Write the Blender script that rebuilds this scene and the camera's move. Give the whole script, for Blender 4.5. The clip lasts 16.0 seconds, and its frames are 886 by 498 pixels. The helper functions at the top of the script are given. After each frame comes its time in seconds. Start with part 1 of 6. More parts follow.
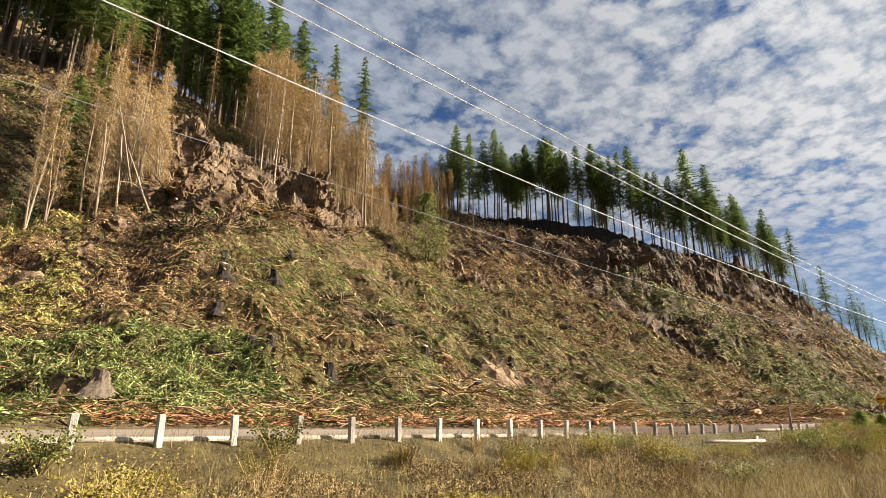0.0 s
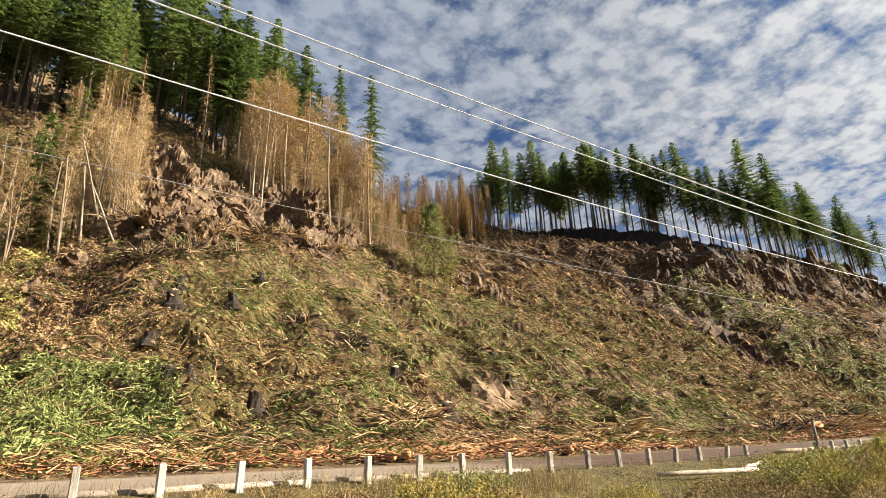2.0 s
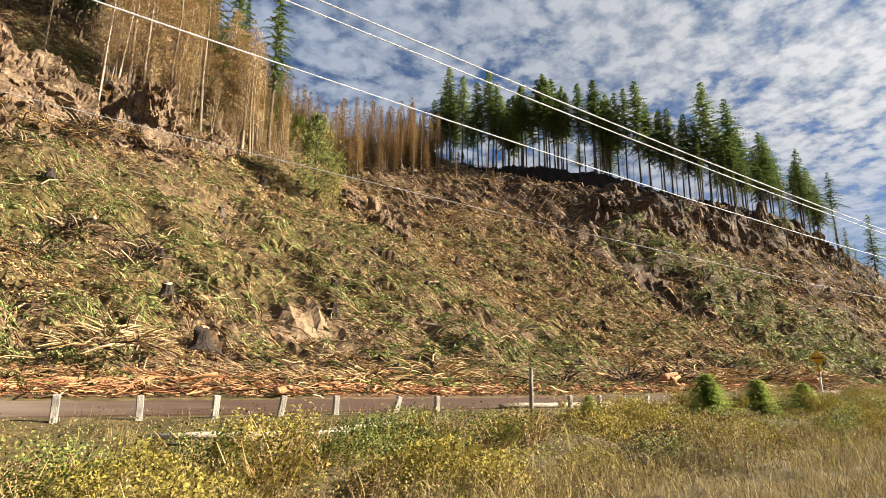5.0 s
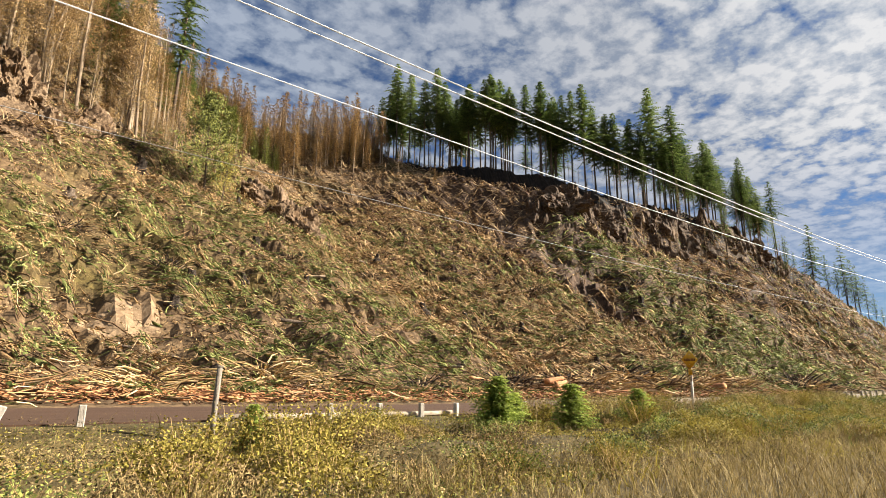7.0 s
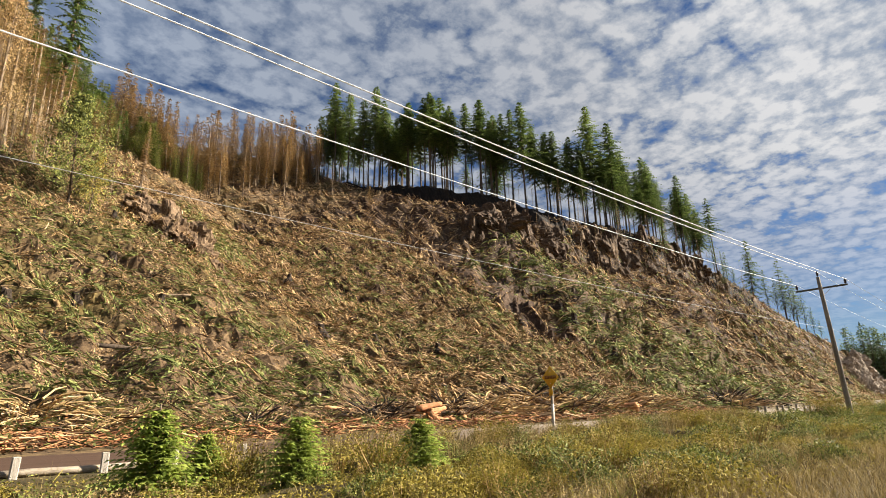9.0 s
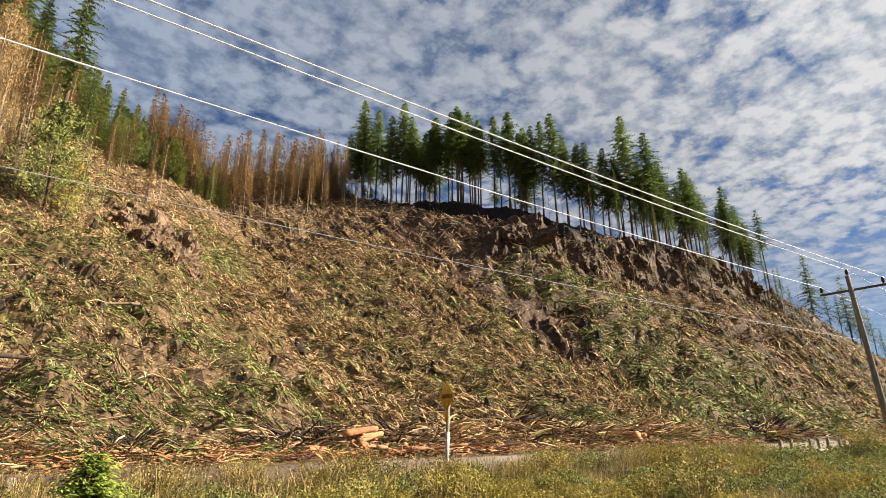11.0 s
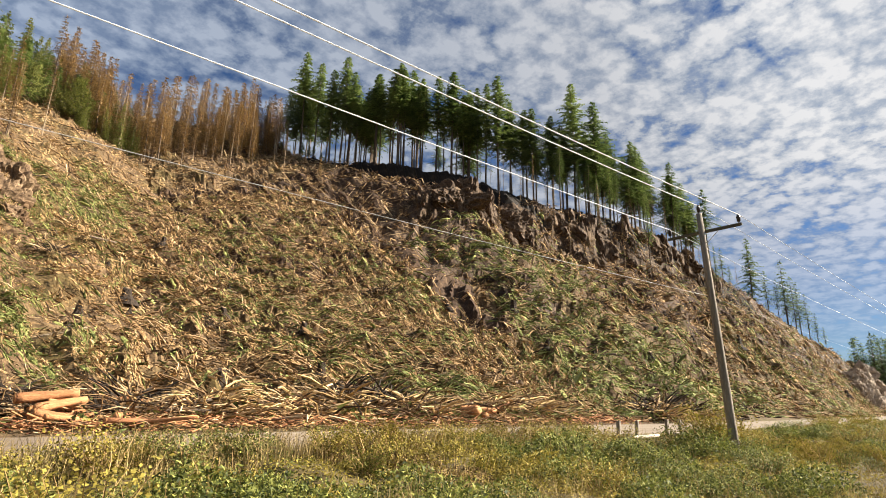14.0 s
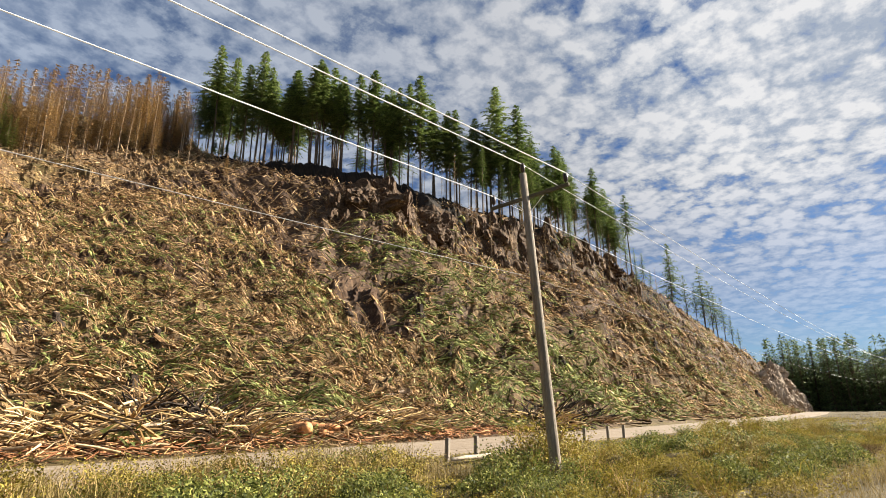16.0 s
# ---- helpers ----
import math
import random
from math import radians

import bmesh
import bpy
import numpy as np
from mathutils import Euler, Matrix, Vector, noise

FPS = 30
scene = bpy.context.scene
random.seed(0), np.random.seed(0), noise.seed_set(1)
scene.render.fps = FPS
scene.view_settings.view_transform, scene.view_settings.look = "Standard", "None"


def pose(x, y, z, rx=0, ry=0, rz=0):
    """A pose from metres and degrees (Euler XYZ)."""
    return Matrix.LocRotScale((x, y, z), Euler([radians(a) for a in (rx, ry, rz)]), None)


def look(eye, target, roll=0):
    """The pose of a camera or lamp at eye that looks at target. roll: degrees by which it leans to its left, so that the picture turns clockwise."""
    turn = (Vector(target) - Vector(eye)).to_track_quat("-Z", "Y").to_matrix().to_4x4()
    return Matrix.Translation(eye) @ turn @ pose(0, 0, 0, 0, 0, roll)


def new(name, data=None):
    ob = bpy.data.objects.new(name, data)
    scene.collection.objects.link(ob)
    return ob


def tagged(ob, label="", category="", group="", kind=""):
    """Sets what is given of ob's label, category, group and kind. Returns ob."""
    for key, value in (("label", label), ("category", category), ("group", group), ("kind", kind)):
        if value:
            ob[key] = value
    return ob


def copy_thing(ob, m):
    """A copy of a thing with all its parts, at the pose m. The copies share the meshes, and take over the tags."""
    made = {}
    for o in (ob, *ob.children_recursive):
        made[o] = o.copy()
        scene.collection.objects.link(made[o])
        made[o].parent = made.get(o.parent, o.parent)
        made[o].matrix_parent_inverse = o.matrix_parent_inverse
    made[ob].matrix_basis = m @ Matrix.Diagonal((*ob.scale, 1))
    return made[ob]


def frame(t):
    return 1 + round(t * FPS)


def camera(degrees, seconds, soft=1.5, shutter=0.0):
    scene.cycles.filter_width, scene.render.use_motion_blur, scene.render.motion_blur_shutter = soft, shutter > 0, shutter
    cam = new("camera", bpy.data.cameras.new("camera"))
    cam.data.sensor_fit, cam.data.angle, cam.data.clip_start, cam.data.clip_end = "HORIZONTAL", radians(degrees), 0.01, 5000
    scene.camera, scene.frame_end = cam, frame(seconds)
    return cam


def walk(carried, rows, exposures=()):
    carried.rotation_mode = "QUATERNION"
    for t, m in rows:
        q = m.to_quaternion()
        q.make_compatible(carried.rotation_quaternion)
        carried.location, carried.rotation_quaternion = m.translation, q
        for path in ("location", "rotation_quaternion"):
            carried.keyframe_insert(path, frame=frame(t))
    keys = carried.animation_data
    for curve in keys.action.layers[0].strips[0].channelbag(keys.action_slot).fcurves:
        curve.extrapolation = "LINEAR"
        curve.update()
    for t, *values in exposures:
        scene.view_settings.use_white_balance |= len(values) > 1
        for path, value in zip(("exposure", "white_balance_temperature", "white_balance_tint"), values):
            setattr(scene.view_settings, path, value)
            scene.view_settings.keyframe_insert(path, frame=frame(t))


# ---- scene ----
cam = camera(77.8, 16.0, soft=0.93)

PATH = [
    (0, (0.0, 0.0, 1.617), (1.223, 1.481, 2.175), 0.2),
    (0.5, (3.153, -0.024, 1.527), (4.307, 1.521, 2.054), 1.3),
    (1, (6.244, -0.085, 1.512), (7.32, 1.544, 1.946), 0.6),
    (1.5, (9.296, -0.102, 1.534), (10.349, 1.544, 1.96), -0.7),
    (2, (12.419, 0.093, 1.649), (13.438, 1.688, 2.295), -2.3),
    (2.5, (15.517, 0.261, 1.788), (16.509, 1.821, 2.551), -2.7),
    (3, (18.558, 0.037, 1.736), (19.55, 1.594, 2.506), -1.3),
    (3.5, (21.558, -0.014, 1.583), (22.58, 1.597, 2.181), -0.6),
    (4, (24.393, -0.207, 1.571), (25.436, 1.4, 2.144), -0.1),
    (4.5, (27.238, -0.442, 1.538), (28.315, 1.177, 2.006), -0.3),
    (5, (30.255, -0.391, 1.559), (31.362, 1.218, 1.994), 0.6),
    (5.2, (31.374, -0.351, 1.498), (32.497, 1.25, 1.917), 0.3),
    (7.3, (42.227, -0.631, 1.489), (43.443, 0.889, 1.948), 1.2),
    (7.5, (43.132, -0.657, 1.474), (44.35, 0.861, 1.932), 1.5),
    (8, (45.931, -0.627, 1.609), (47.161, 0.885, 2.061), 0.6),
    (8.5, (48.146, -0.698, 1.503), (49.45, 0.741, 1.98), -0.5),
    (9, (50.847, -0.503, 1.576), (52.146, 0.918, 2.118), -1.3),
    (9.2, (52.067, -0.317, 1.703), (53.355, 1.085, 2.316), -1.7),
    (11.3, (62.048, -0.175, 1.534), (63.192, 1.351, 2.139), 0.0),
    (11.5, (63.017, -0.162, 1.494), (64.166, 1.366, 2.081), 0.4),
    (12, (65.247, -0.134, 1.56), (66.405, 1.4, 2.114), 1.4),
    (12.5, (67.619, -0.065, 1.549), (68.801, 1.455, 2.087), 1.5),
    (13, (69.878, -0.075, 1.555), (71.084, 1.428, 2.091), 1.1),
    (13.5, (72.103, -0.057, 1.594), (73.335, 1.426, 2.124), 0.7),
    (14, (74.667, 0.022, 1.63), (75.927, 1.482, 2.159), 1.3),
    (14.5, (77.094, 0.058, 1.648), (78.385, 1.494, 2.168), 1.0),
    (15, (79.355, 0.025, 1.7), (80.684, 1.419, 2.237), -0.9),
    (15.5, (81.504, -0.019, 1.724), (82.869, 1.343, 2.256), -0.4),
    (16, (83.713, 0.031, 1.948), (85.12, 1.338, 2.508), -0.4),
]
EXPOSURES = [(0, 1.98), (2.0, 2.04), (2.35, 1.55), (3.2, 1.55), (3.45, 2.0), (5.2, 2.12), (7.3, 2.04), (9.2, 1.94), (11.3, 1.96), (12.2, 2.06), (16, 2.1)]
walk(cam, [(t, look(eye, target, roll)) for t, eye, target, roll in PATH], EXPOSURES)

# ---- world, sun ----
SUN_DIR = Vector((0.86, -0.52, 0.60)).normalized()   # towards the sun
world = bpy.data.worlds.new("sky")
scene.world = world
world.use_nodes = True


def link(nt, a, b):
    nt.links.new(a, b)


def math_node(nt, op, a, b=None, c=None):
    n = nt.nodes.new("ShaderNodeMath")
    n.operation = op
    for i, v in enumerate((a, b, c)):
        if v is None:
            continue
        if isinstance(v, (int, float)):
            n.inputs[i].default_value = v
        else:
            nt.links.new(v, n.inputs[i])
    return n.outputs[0]


def ramp(nt, fac, stops):
    n = nt.nodes.new("ShaderNodeValToRGB")
    el = n.color_ramp.elements
    while len(el) < len(stops):
        el.new(0.5)
    for e, (p, c) in zip(el, stops):
        e.position = p
        e.color = (*c, 1) if len(c) == 3 else c
    nt.links.new(fac, n.inputs[0])
    return n.outputs[0]


def mix(nt, fac, a, b, mode="MIX"):
    n = nt.nodes.new("ShaderNodeMix")
    n.data_type, n.blend_type = "RGBA", mode
    if isinstance(fac, (int, float)):
        n.inputs[0].default_value = fac
    else:
        nt.links.new(fac, n.inputs[0])
    for i, v in ((6, a), (7, b)):
        if isinstance(v, tuple):
            n.inputs[i].default_value = (*v, 1)
        else:
            nt.links.new(v, n.inputs[i])
    return n.outputs[2]


def noise_tex(nt, vec, scale, detail=4, rough=0.6, distortion=0.0):
    n = nt.nodes.new("ShaderNodeTexNoise")
    n.inputs["Scale"].default_value, n.inputs["Detail"].default_value = scale, detail
    n.inputs["Roughness"].default_value, n.inputs["Distortion"].default_value = rough, distortion
    if vec is not None:
        nt.links.new(vec, n.inputs["Vector"])
    return n.outputs["Fac"]


def build_sky():
    nt = world.node_tree
    bg = nt.nodes["Background"]
    sky = nt.nodes.new("ShaderNodeTexSky")
    sky.sky_type, sky.sun_disc = "NISHITA", False
    sky.sun_elevation = math.asin(SUN_DIR.z)
    sky.sun_rotation = math.atan2(SUN_DIR.x, SUN_DIR.y)
    sky.altitude, sky.dust_density = 200, 0.6
    tc = nt.nodes.new("ShaderNodeTexCoord")
    sep = nt.nodes.new("ShaderNodeSeparateXYZ")
    link(nt, tc.outputs["Generated"], sep.inputs[0])
    # the cloud sheet lies on a plane high above the ground
    up = math_node(nt, "MAXIMUM", sep.outputs[2], 0.0)
    den = math_node(nt, "ADD", up, 0.16)
    px, py = math_node(nt, "DIVIDE", sep.outputs[0], den), math_node(nt, "DIVIDE", sep.outputs[1], den)
    com = nt.nodes.new("ShaderNodeCombineXYZ")
    link(nt, px, com.inputs[0]), link(nt, py, com.inputs[1])
    v = com.outputs[0]
    wob = nt.nodes.new("ShaderNodeTexNoise")
    wob.inputs["Scale"].default_value, wob.inputs["Detail"].default_value = 12.0, 6.0
    link(nt, v, wob.inputs["Vector"])
    bent = nt.nodes.new("ShaderNodeVectorMath")
    bent.operation = "MULTIPLY_ADD"
    link(nt, wob.outputs["Color"], bent.inputs[0])
    bent.inputs[1].default_value = (0.16, 0.16, 0.0)
    link(nt, v, bent.inputs[2])
    cell = nt.nodes.new("ShaderNodeTexVoronoi")
    cell.feature = "SMOOTH_F1"
    cell.inputs["Scale"].default_value, cell.inputs["Smoothness"].default_value = 14.0, 0.5
    link(nt, bent.outputs[0], cell.inputs["Vector"])
    puffs = math_node(nt, "MULTIPLY_ADD", cell.outputs["Distance"], -1.25, 1.0)
    big = noise_tex(nt, v, 1.1, 4, 0.55, 0.3)
    fine = noise_tex(nt, v, 26.0, 6, 0.65, 0.0)
    s = math_node(nt, "MULTIPLY_ADD", puffs, 0.45, math_node(nt, "MULTIPLY", big, 0.7))
    s = math_node(nt, "MULTIPLY_ADD", fine, 0.55, s)
    cover = ramp(nt, s, CLOUD_COVER)
    # thinner near the horizon
    low = ramp(nt, sep.outputs[2], [(0.08, (0, 0, 0)), (0.36, (1, 1, 1))])
    cover = math_node(nt, "MULTIPLY", cover, math_node(nt, "MULTIPLY_ADD", low, 0.85, 0.15))
    shade = ramp(nt, math_node(nt, "MULTIPLY_ADD", fine, 0.7, math_node(nt, "MULTIPLY", puffs, 0.42)), [(0.38, CLOUD_GREY), (0.64, CLOUD_WHITE)])
    # clouds glow more on the sun's side
    aim = nt.nodes.new("ShaderNodeVectorMath")
    aim.operation = "DOT_PRODUCT"
    link(nt, tc.outputs["Generated"], aim.inputs[0])
    aim.inputs[1].default_value = SUN_DIR
    glow = ramp(nt, math_node(nt, "MULTIPLY_ADD", aim.outputs["Value"], 0.5, 0.5), [(0.42, (0.5, 0.6, 0.77)), (0.60, (0.55, 0.62, 0.74)), (0.70, (0.62, 0.67, 0.76)), (0.80, (0.8, 0.82, 0.86)), (0.89, (1.1, 1.1, 1.1))])
    shade = mix(nt, 1.0, shade, glow, "MULTIPLY")
    blue = mix(nt, 1.0, sky.outputs[0], (SKY_TINT[0], SKY_TINT[1], SKY_TINT[2]), "MULTIPLY")
    col = mix(nt, cover, blue, shade)
    link(nt, col, bg.inputs[0])
    bg.inputs[1].default_value = SKY_STRENGTH


CLOUD_COVER = [(0.5, (0, 0, 0)), (0.7, (1, 1, 1))]
CLOUD_GREY, CLOUD_WHITE = (2.1, 2.4, 2.9), (4.3, 4.3, 4.35)
SKY_TINT, SKY_STRENGTH = (0.25, 0.345, 0.49), 0.0415
build_sky()
sun = new("sun", bpy.data.lights.new("sun", "SUN"))
sun.data.energy, sun.data.angle, sun.data.color = 5.0, radians(0.6), (1.0, 0.905, 0.765)
sun.matrix_world = look(SUN_DIR * 100, (0, 0, 0))

# ---- materials ----


def material(name, stops, scale=3.0, rough=0.9, bump=0.3, bump_scale=None, island=0.0, fine=0.35, use_random=0.0, aniso=None, two=None, trans=0.0, along=None, muck=None):
    """stops: the colours, from dark to light, of a two-scale noise; island / use_random: how far single pieces differ."""
    m = bpy.data.materials.new(name)
    m.use_nodes = True
    nt = m.node_tree
    bsdf = nt.nodes["Principled BSDF"]
    tc = nt.nodes.new("ShaderNodeTexCoord")
    vec = tc.outputs["Object"]
    if aniso:
        mp = nt.nodes.new("ShaderNodeMapping")
        mp.inputs["Scale"].default_value = aniso
        link(nt, vec, mp.inputs["Vector"])
        vec = mp.outputs["Vector"]
    f = math_node(nt, "MULTIPLY_ADD", noise_tex(nt, vec, scale, 5, 0.65, 0.4), 1 - fine, math_node(nt, "MULTIPLY", noise_tex(nt, vec, scale * 9, 3, 0.6), fine))
    if island:
        g = nt.nodes.new("ShaderNodeNewGeometry")
        f = math_node(nt, "ADD", f, math_node(nt, "MULTIPLY_ADD", g.outputs["Random Per Island"], island, -island / 2))
    if use_random:
        o = nt.nodes.new("ShaderNodeObjectInfo")
        f = math_node(nt, "ADD", f, math_node(nt, "MULTIPLY_ADD", o.outputs["Random"], use_random, -use_random / 2))
    n = len(stops)
    col = ramp(nt, f, [(0.3 + 0.4 * i / max(1, n - 1), c) for i, c in enumerate(stops)])
    if two:  # large patches of a second tone
        col = mix(nt, ramp(nt, noise_tex(nt, vec, two[0], 3, 0.6), [(0.45, (0, 0, 0)), (0.6, (1, 1, 1))]), col, two[1], "MULTIPLY")
    if along:  # a stretch along x that is strewn with darker soil
        sx = nt.nodes.new("ShaderNodeSeparateXYZ")
        link(nt, tc.outputs["Object"], sx.inputs[0])
        far = math_node(nt, "MULTIPLY", math_node(nt, "ADD", sx.outputs[0], math_node(nt, "MULTIPLY_ADD", noise_tex(nt, tc.outputs["Object"], 0.15), 16.0, -8.0)), 0.01)
        col = mix(nt, ramp(nt, far, [(x / 100, (v, v, v)) for x, v in along]), col, muck, "MULTIPLY")
    link(nt, col, bsdf.inputs["Base Color"])
    bsdf.inputs["Roughness"].default_value = rough
    bsdf.inputs["Specular IOR Level"].default_value = 0.25
    if trans:
        t = nt.nodes.new("ShaderNodeBsdfTranslucent")
        link(nt, col, t.inputs[0])
        mx = nt.nodes.new("ShaderNodeMixShader")
        mx.inputs[0].default_value = trans
        out = nt.nodes["Material Output"]
        link(nt, bsdf.outputs[0], mx.inputs[1]), link(nt, t.outputs[0], mx.inputs[2]), link(nt, mx.outputs[0], out.inputs[0])
    if bump:
        b = nt.nodes.new("ShaderNodeBump")
        b.inputs["Strength"].default_value, b.inputs["Distance"].default_value = bump, 0.08
        hgt = noise_tex(nt, vec, bump_scale or scale * 5, 5, 0.7)
        link(nt, hgt, b.inputs["Height"])
        link(nt, b.outputs[0], bsdf.inputs["Normal"])
    return m


M_SLOPE = material("slope_soil", [(0.013, 0.008, 0.0042), (0.093, 0.058, 0.029), (0.23, 0.153, 0.08)], 1.3, 0.95, 0.9, 3.0, two=(0.06, (0.75, 0.85, 0.5)))
# near-black: the firs' canopy shade put into colour, also dark soil by the cliff
M_BURNT_SHADE = material("burnt_soil", [(0.006, 0.005, 0.004), (0.016, 0.012, 0.009), (0.04, 0.03, 0.02)], 0.4, 0.95, 0.8, 3.0)
M_SCORCHED = material("scorched_soil", [(0.013, 0.008, 0.005), (0.058, 0.034, 0.019), (0.15, 0.093, 0.052)], 1.1, 0.95, 0.9, 3.0, two=(0.1, (0.6, 0.55, 0.52)))
M_DIRT = material("pale_bare_soil", [(0.1, 0.063, 0.035), (0.2, 0.134, 0.077), (0.32, 0.228, 0.14)], 2.2, 0.95, 0.8, 6.0)
M_VERGE = material("verge_soil", [(0.015, 0.0112, 0.0036), (0.058, 0.042, 0.0135), (0.135, 0.1, 0.036)], 0.8, 0.95, 0.8, 4.0)
M_ROCK = material("rock", [(0.022, 0.014, 0.009), (0.085, 0.054, 0.031), (0.2, 0.135, 0.078), (0.42, 0.31, 0.2)], 0.55, 0.9, 0.9, 2.2, fine=0.45, two=(0.3, (0.42, 0.36, 0.3)))
M_ROCK_DARK = material("dark_rock", [(0.008, 0.005, 0.0035), (0.034, 0.021, 0.0125), (0.1, 0.063, 0.036), (0.32, 0.22, 0.135)], 0.9, 0.9, 0.9, 2.6, fine=0.55)
M_ROAD = material("old_road", [(0.1, 0.075, 0.052), (0.155, 0.12, 0.085), (0.2, 0.16, 0.118), (0.27, 0.23, 0.175)], 1.1, 0.9, 0.3, 8.0, aniso=(0.07, 1.6, 1), along=((24, 0.0), (34, 1.0), (66, 1.0), (84, 0.0)), muck=(0.3, 0.2, 0.16))
M_ASPHALT = material("asphalt", [(0.04, 0.04, 0.042), (0.055, 0.055, 0.055), (0.075, 0.073, 0.07)], 1.5, 0.85, 0.3, 40.0)
M_GRAVEL = material("shoulder_gravel", [(0.05, 0.041, 0.03), (0.12, 0.097, 0.07), (0.22, 0.185, 0.14)], 2.0, 0.95, 0.6, 14.0)
M_STICK = material("slash_wood", [(0.04, 0.024, 0.013), (0.15, 0.092, 0.048), (0.3, 0.197, 0.103), (0.5, 0.365, 0.21)], 0.6, 0.9, 0, island=0.55)
M_BOUGH = material("cut_fir_boughs", [(0.045, 0.055, 0.013), (0.15, 0.178, 0.046), (0.29, 0.31, 0.104)], 0.5, 0.8, 0, island=0.45, trans=0.12)
M_FERN = material("brown_boughs", [(0.07, 0.037, 0.015), (0.27, 0.163, 0.07), (0.5, 0.34, 0.16)], 0.5, 0.9, 0, island=0.45)
M_CUT_DRY = material("dry_pale_wood", [(0.05, 0.027, 0.012), (0.14, 0.08, 0.035), (0.29, 0.185, 0.088)], 0.6, 0.9, 0, island=0.5)
M_CLOD_GREEN = material("matted_fir_debris", [(0.03, 0.034, 0.009), (0.145, 0.16, 0.045), (0.32, 0.325, 0.11)], 4.0, 0.95, 1.0, 14.0, island=0.3, fine=0.5)
M_CLOD_BROWN = material("matted_brown_debris", [(0.04, 0.023, 0.01), (0.23, 0.14, 0.063), (0.48, 0.325, 0.16)], 4.0, 0.95, 1.0, 14.0, island=0.35, fine=0.5)
M_BARK = material("bark", [(0.03, 0.022, 0.016), (0.10, 0.072, 0.05), (0.2, 0.155, 0.11)], 1.4, 0.95, 0.8, 8.0, aniso=(4, 4, 0.6), use_random=0.15)
M_BARK_PALE = material("pale_bark", [(0.1, 0.07, 0.045), (0.22, 0.165, 0.11), (0.36, 0.295, 0.21)], 1.2, 0.95, 0.5, 8.0, aniso=(4, 4, 0.6), use_random=0.2)
M_CUT = material("cut_wood", [(0.3, 0.19, 0.1), (0.46, 0.32, 0.18), (0.6, 0.45, 0.28)], 3.0, 0.8, 0.2, use_random=0.2)
M_CUT_RED = material("fresh_red_cut_wood", [(0.3, 0.13, 0.05), (0.46, 0.225, 0.09), (0.58, 0.33, 0.15)], 3.0, 0.8, 0.2, use_random=0.2)
M_CHAR = material("charred_bark", [(0.008, 0.006, 0.005), (0.028, 0.02, 0.014), (0.085, 0.06, 0.041)], 1.5, 0.95, 0.9, 8.0, aniso=(4, 4, 0.7))
M_CEDAR = material("fresh_red_log", [(0.14, 0.058, 0.026), (0.35, 0.16, 0.068), (0.52, 0.3, 0.145)], 0.9, 0.85, 0.5, 8.0, aniso=(0.5, 4, 4), use_random=0.3)
M_CEDAR_CHIP = material("red_bark_litter", [(0.09, 0.034, 0.016), (0.26, 0.11, 0.045), (0.48, 0.26, 0.12)], 0.7, 0.9, 0, island=0.5)
M_FIR = material("fir_needles", [(0.035, 0.06, 0.017), (0.12, 0.172, 0.044), (0.235, 0.285, 0.088)], 0.35, 0.75, 0, island=0.4, use_random=0.2, trans=0.3)
M_FIR_FAR = material("far_fir_needles", [(0.04, 0.07, 0.023), (0.115, 0.165, 0.053), (0.22, 0.275, 0.095)], 0.3, 0.75, 0, island=0.4, use_random=0.2, trans=0.2)
M_FIR_YOUNG = material("young_fir_needles", [(0.1, 0.145, 0.022), (0.25, 0.31, 0.05), (0.4, 0.45, 0.1)], 0.8, 0.7, 0, island=0.35, trans=0.4)
M_FIR_SLOPE = material("slope_fir_needles", [(0.06, 0.078, 0.02), (0.155, 0.18, 0.045), (0.29, 0.3, 0.09)], 0.5, 0.75, 0, island=0.35, use_random=0.25, trans=0.25)
M_DEAD = material("dead_brown_needles", [(0.13, 0.082, 0.034), (0.34, 0.226, 0.1), (0.52, 0.38, 0.195)], 0.4, 0.9, 0, island=0.4, use_random=0.15, trans=0.1)
M_LEAF = material("yellowing_leaves", [(0.05, 0.041, 0.008), (0.235, 0.187, 0.03), (0.38, 0.305, 0.064)], 0.5, 0.8, 0, island=0.34, trans=0.25)
M_LEAF_GREEN = material("shrub_leaves", [(0.028, 0.038, 0.008), (0.12, 0.138, 0.026), (0.29, 0.29, 0.07)], 0.6, 0.7, 0, island=0.45, trans=0.25)
M_TWIG = material("brown_twigs", [(0.17, 0.11, 0.045), (0.43, 0.285, 0.12), (0.6, 0.435, 0.205)], 0.6, 0.9, 0, island=0.4, trans=0.2)
M_GROWTH = material("yellow_green_undergrowth", [(0.1, 0.09, 0.024), (0.28, 0.25, 0.062), (0.47, 0.41, 0.135)], 0.5, 0.8, 0, island=0.4, trans=0.2)
M_WITHER = material("withered_weed_stalks", [(0.055, 0.034, 0.014), (0.19, 0.127, 0.05), (0.36, 0.26, 0.115)], 0.6, 0.9, 0, island=0.4)
M_GRASS = material("dry_grass", [(0.085, 0.058, 0.02), (0.22, 0.16, 0.058), (0.38, 0.29, 0.125)], 0.5, 0.8, 0, island=0.45, trans=0.2)
M_POST = material("weathered_white_post", [(0.2, 0.17, 0.135), (0.38, 0.34, 0.285), (0.56, 0.52, 0.45)], 1.6, 0.9, 0.4, 12.0, aniso=(3, 3, 0.7), use_random=0.25)
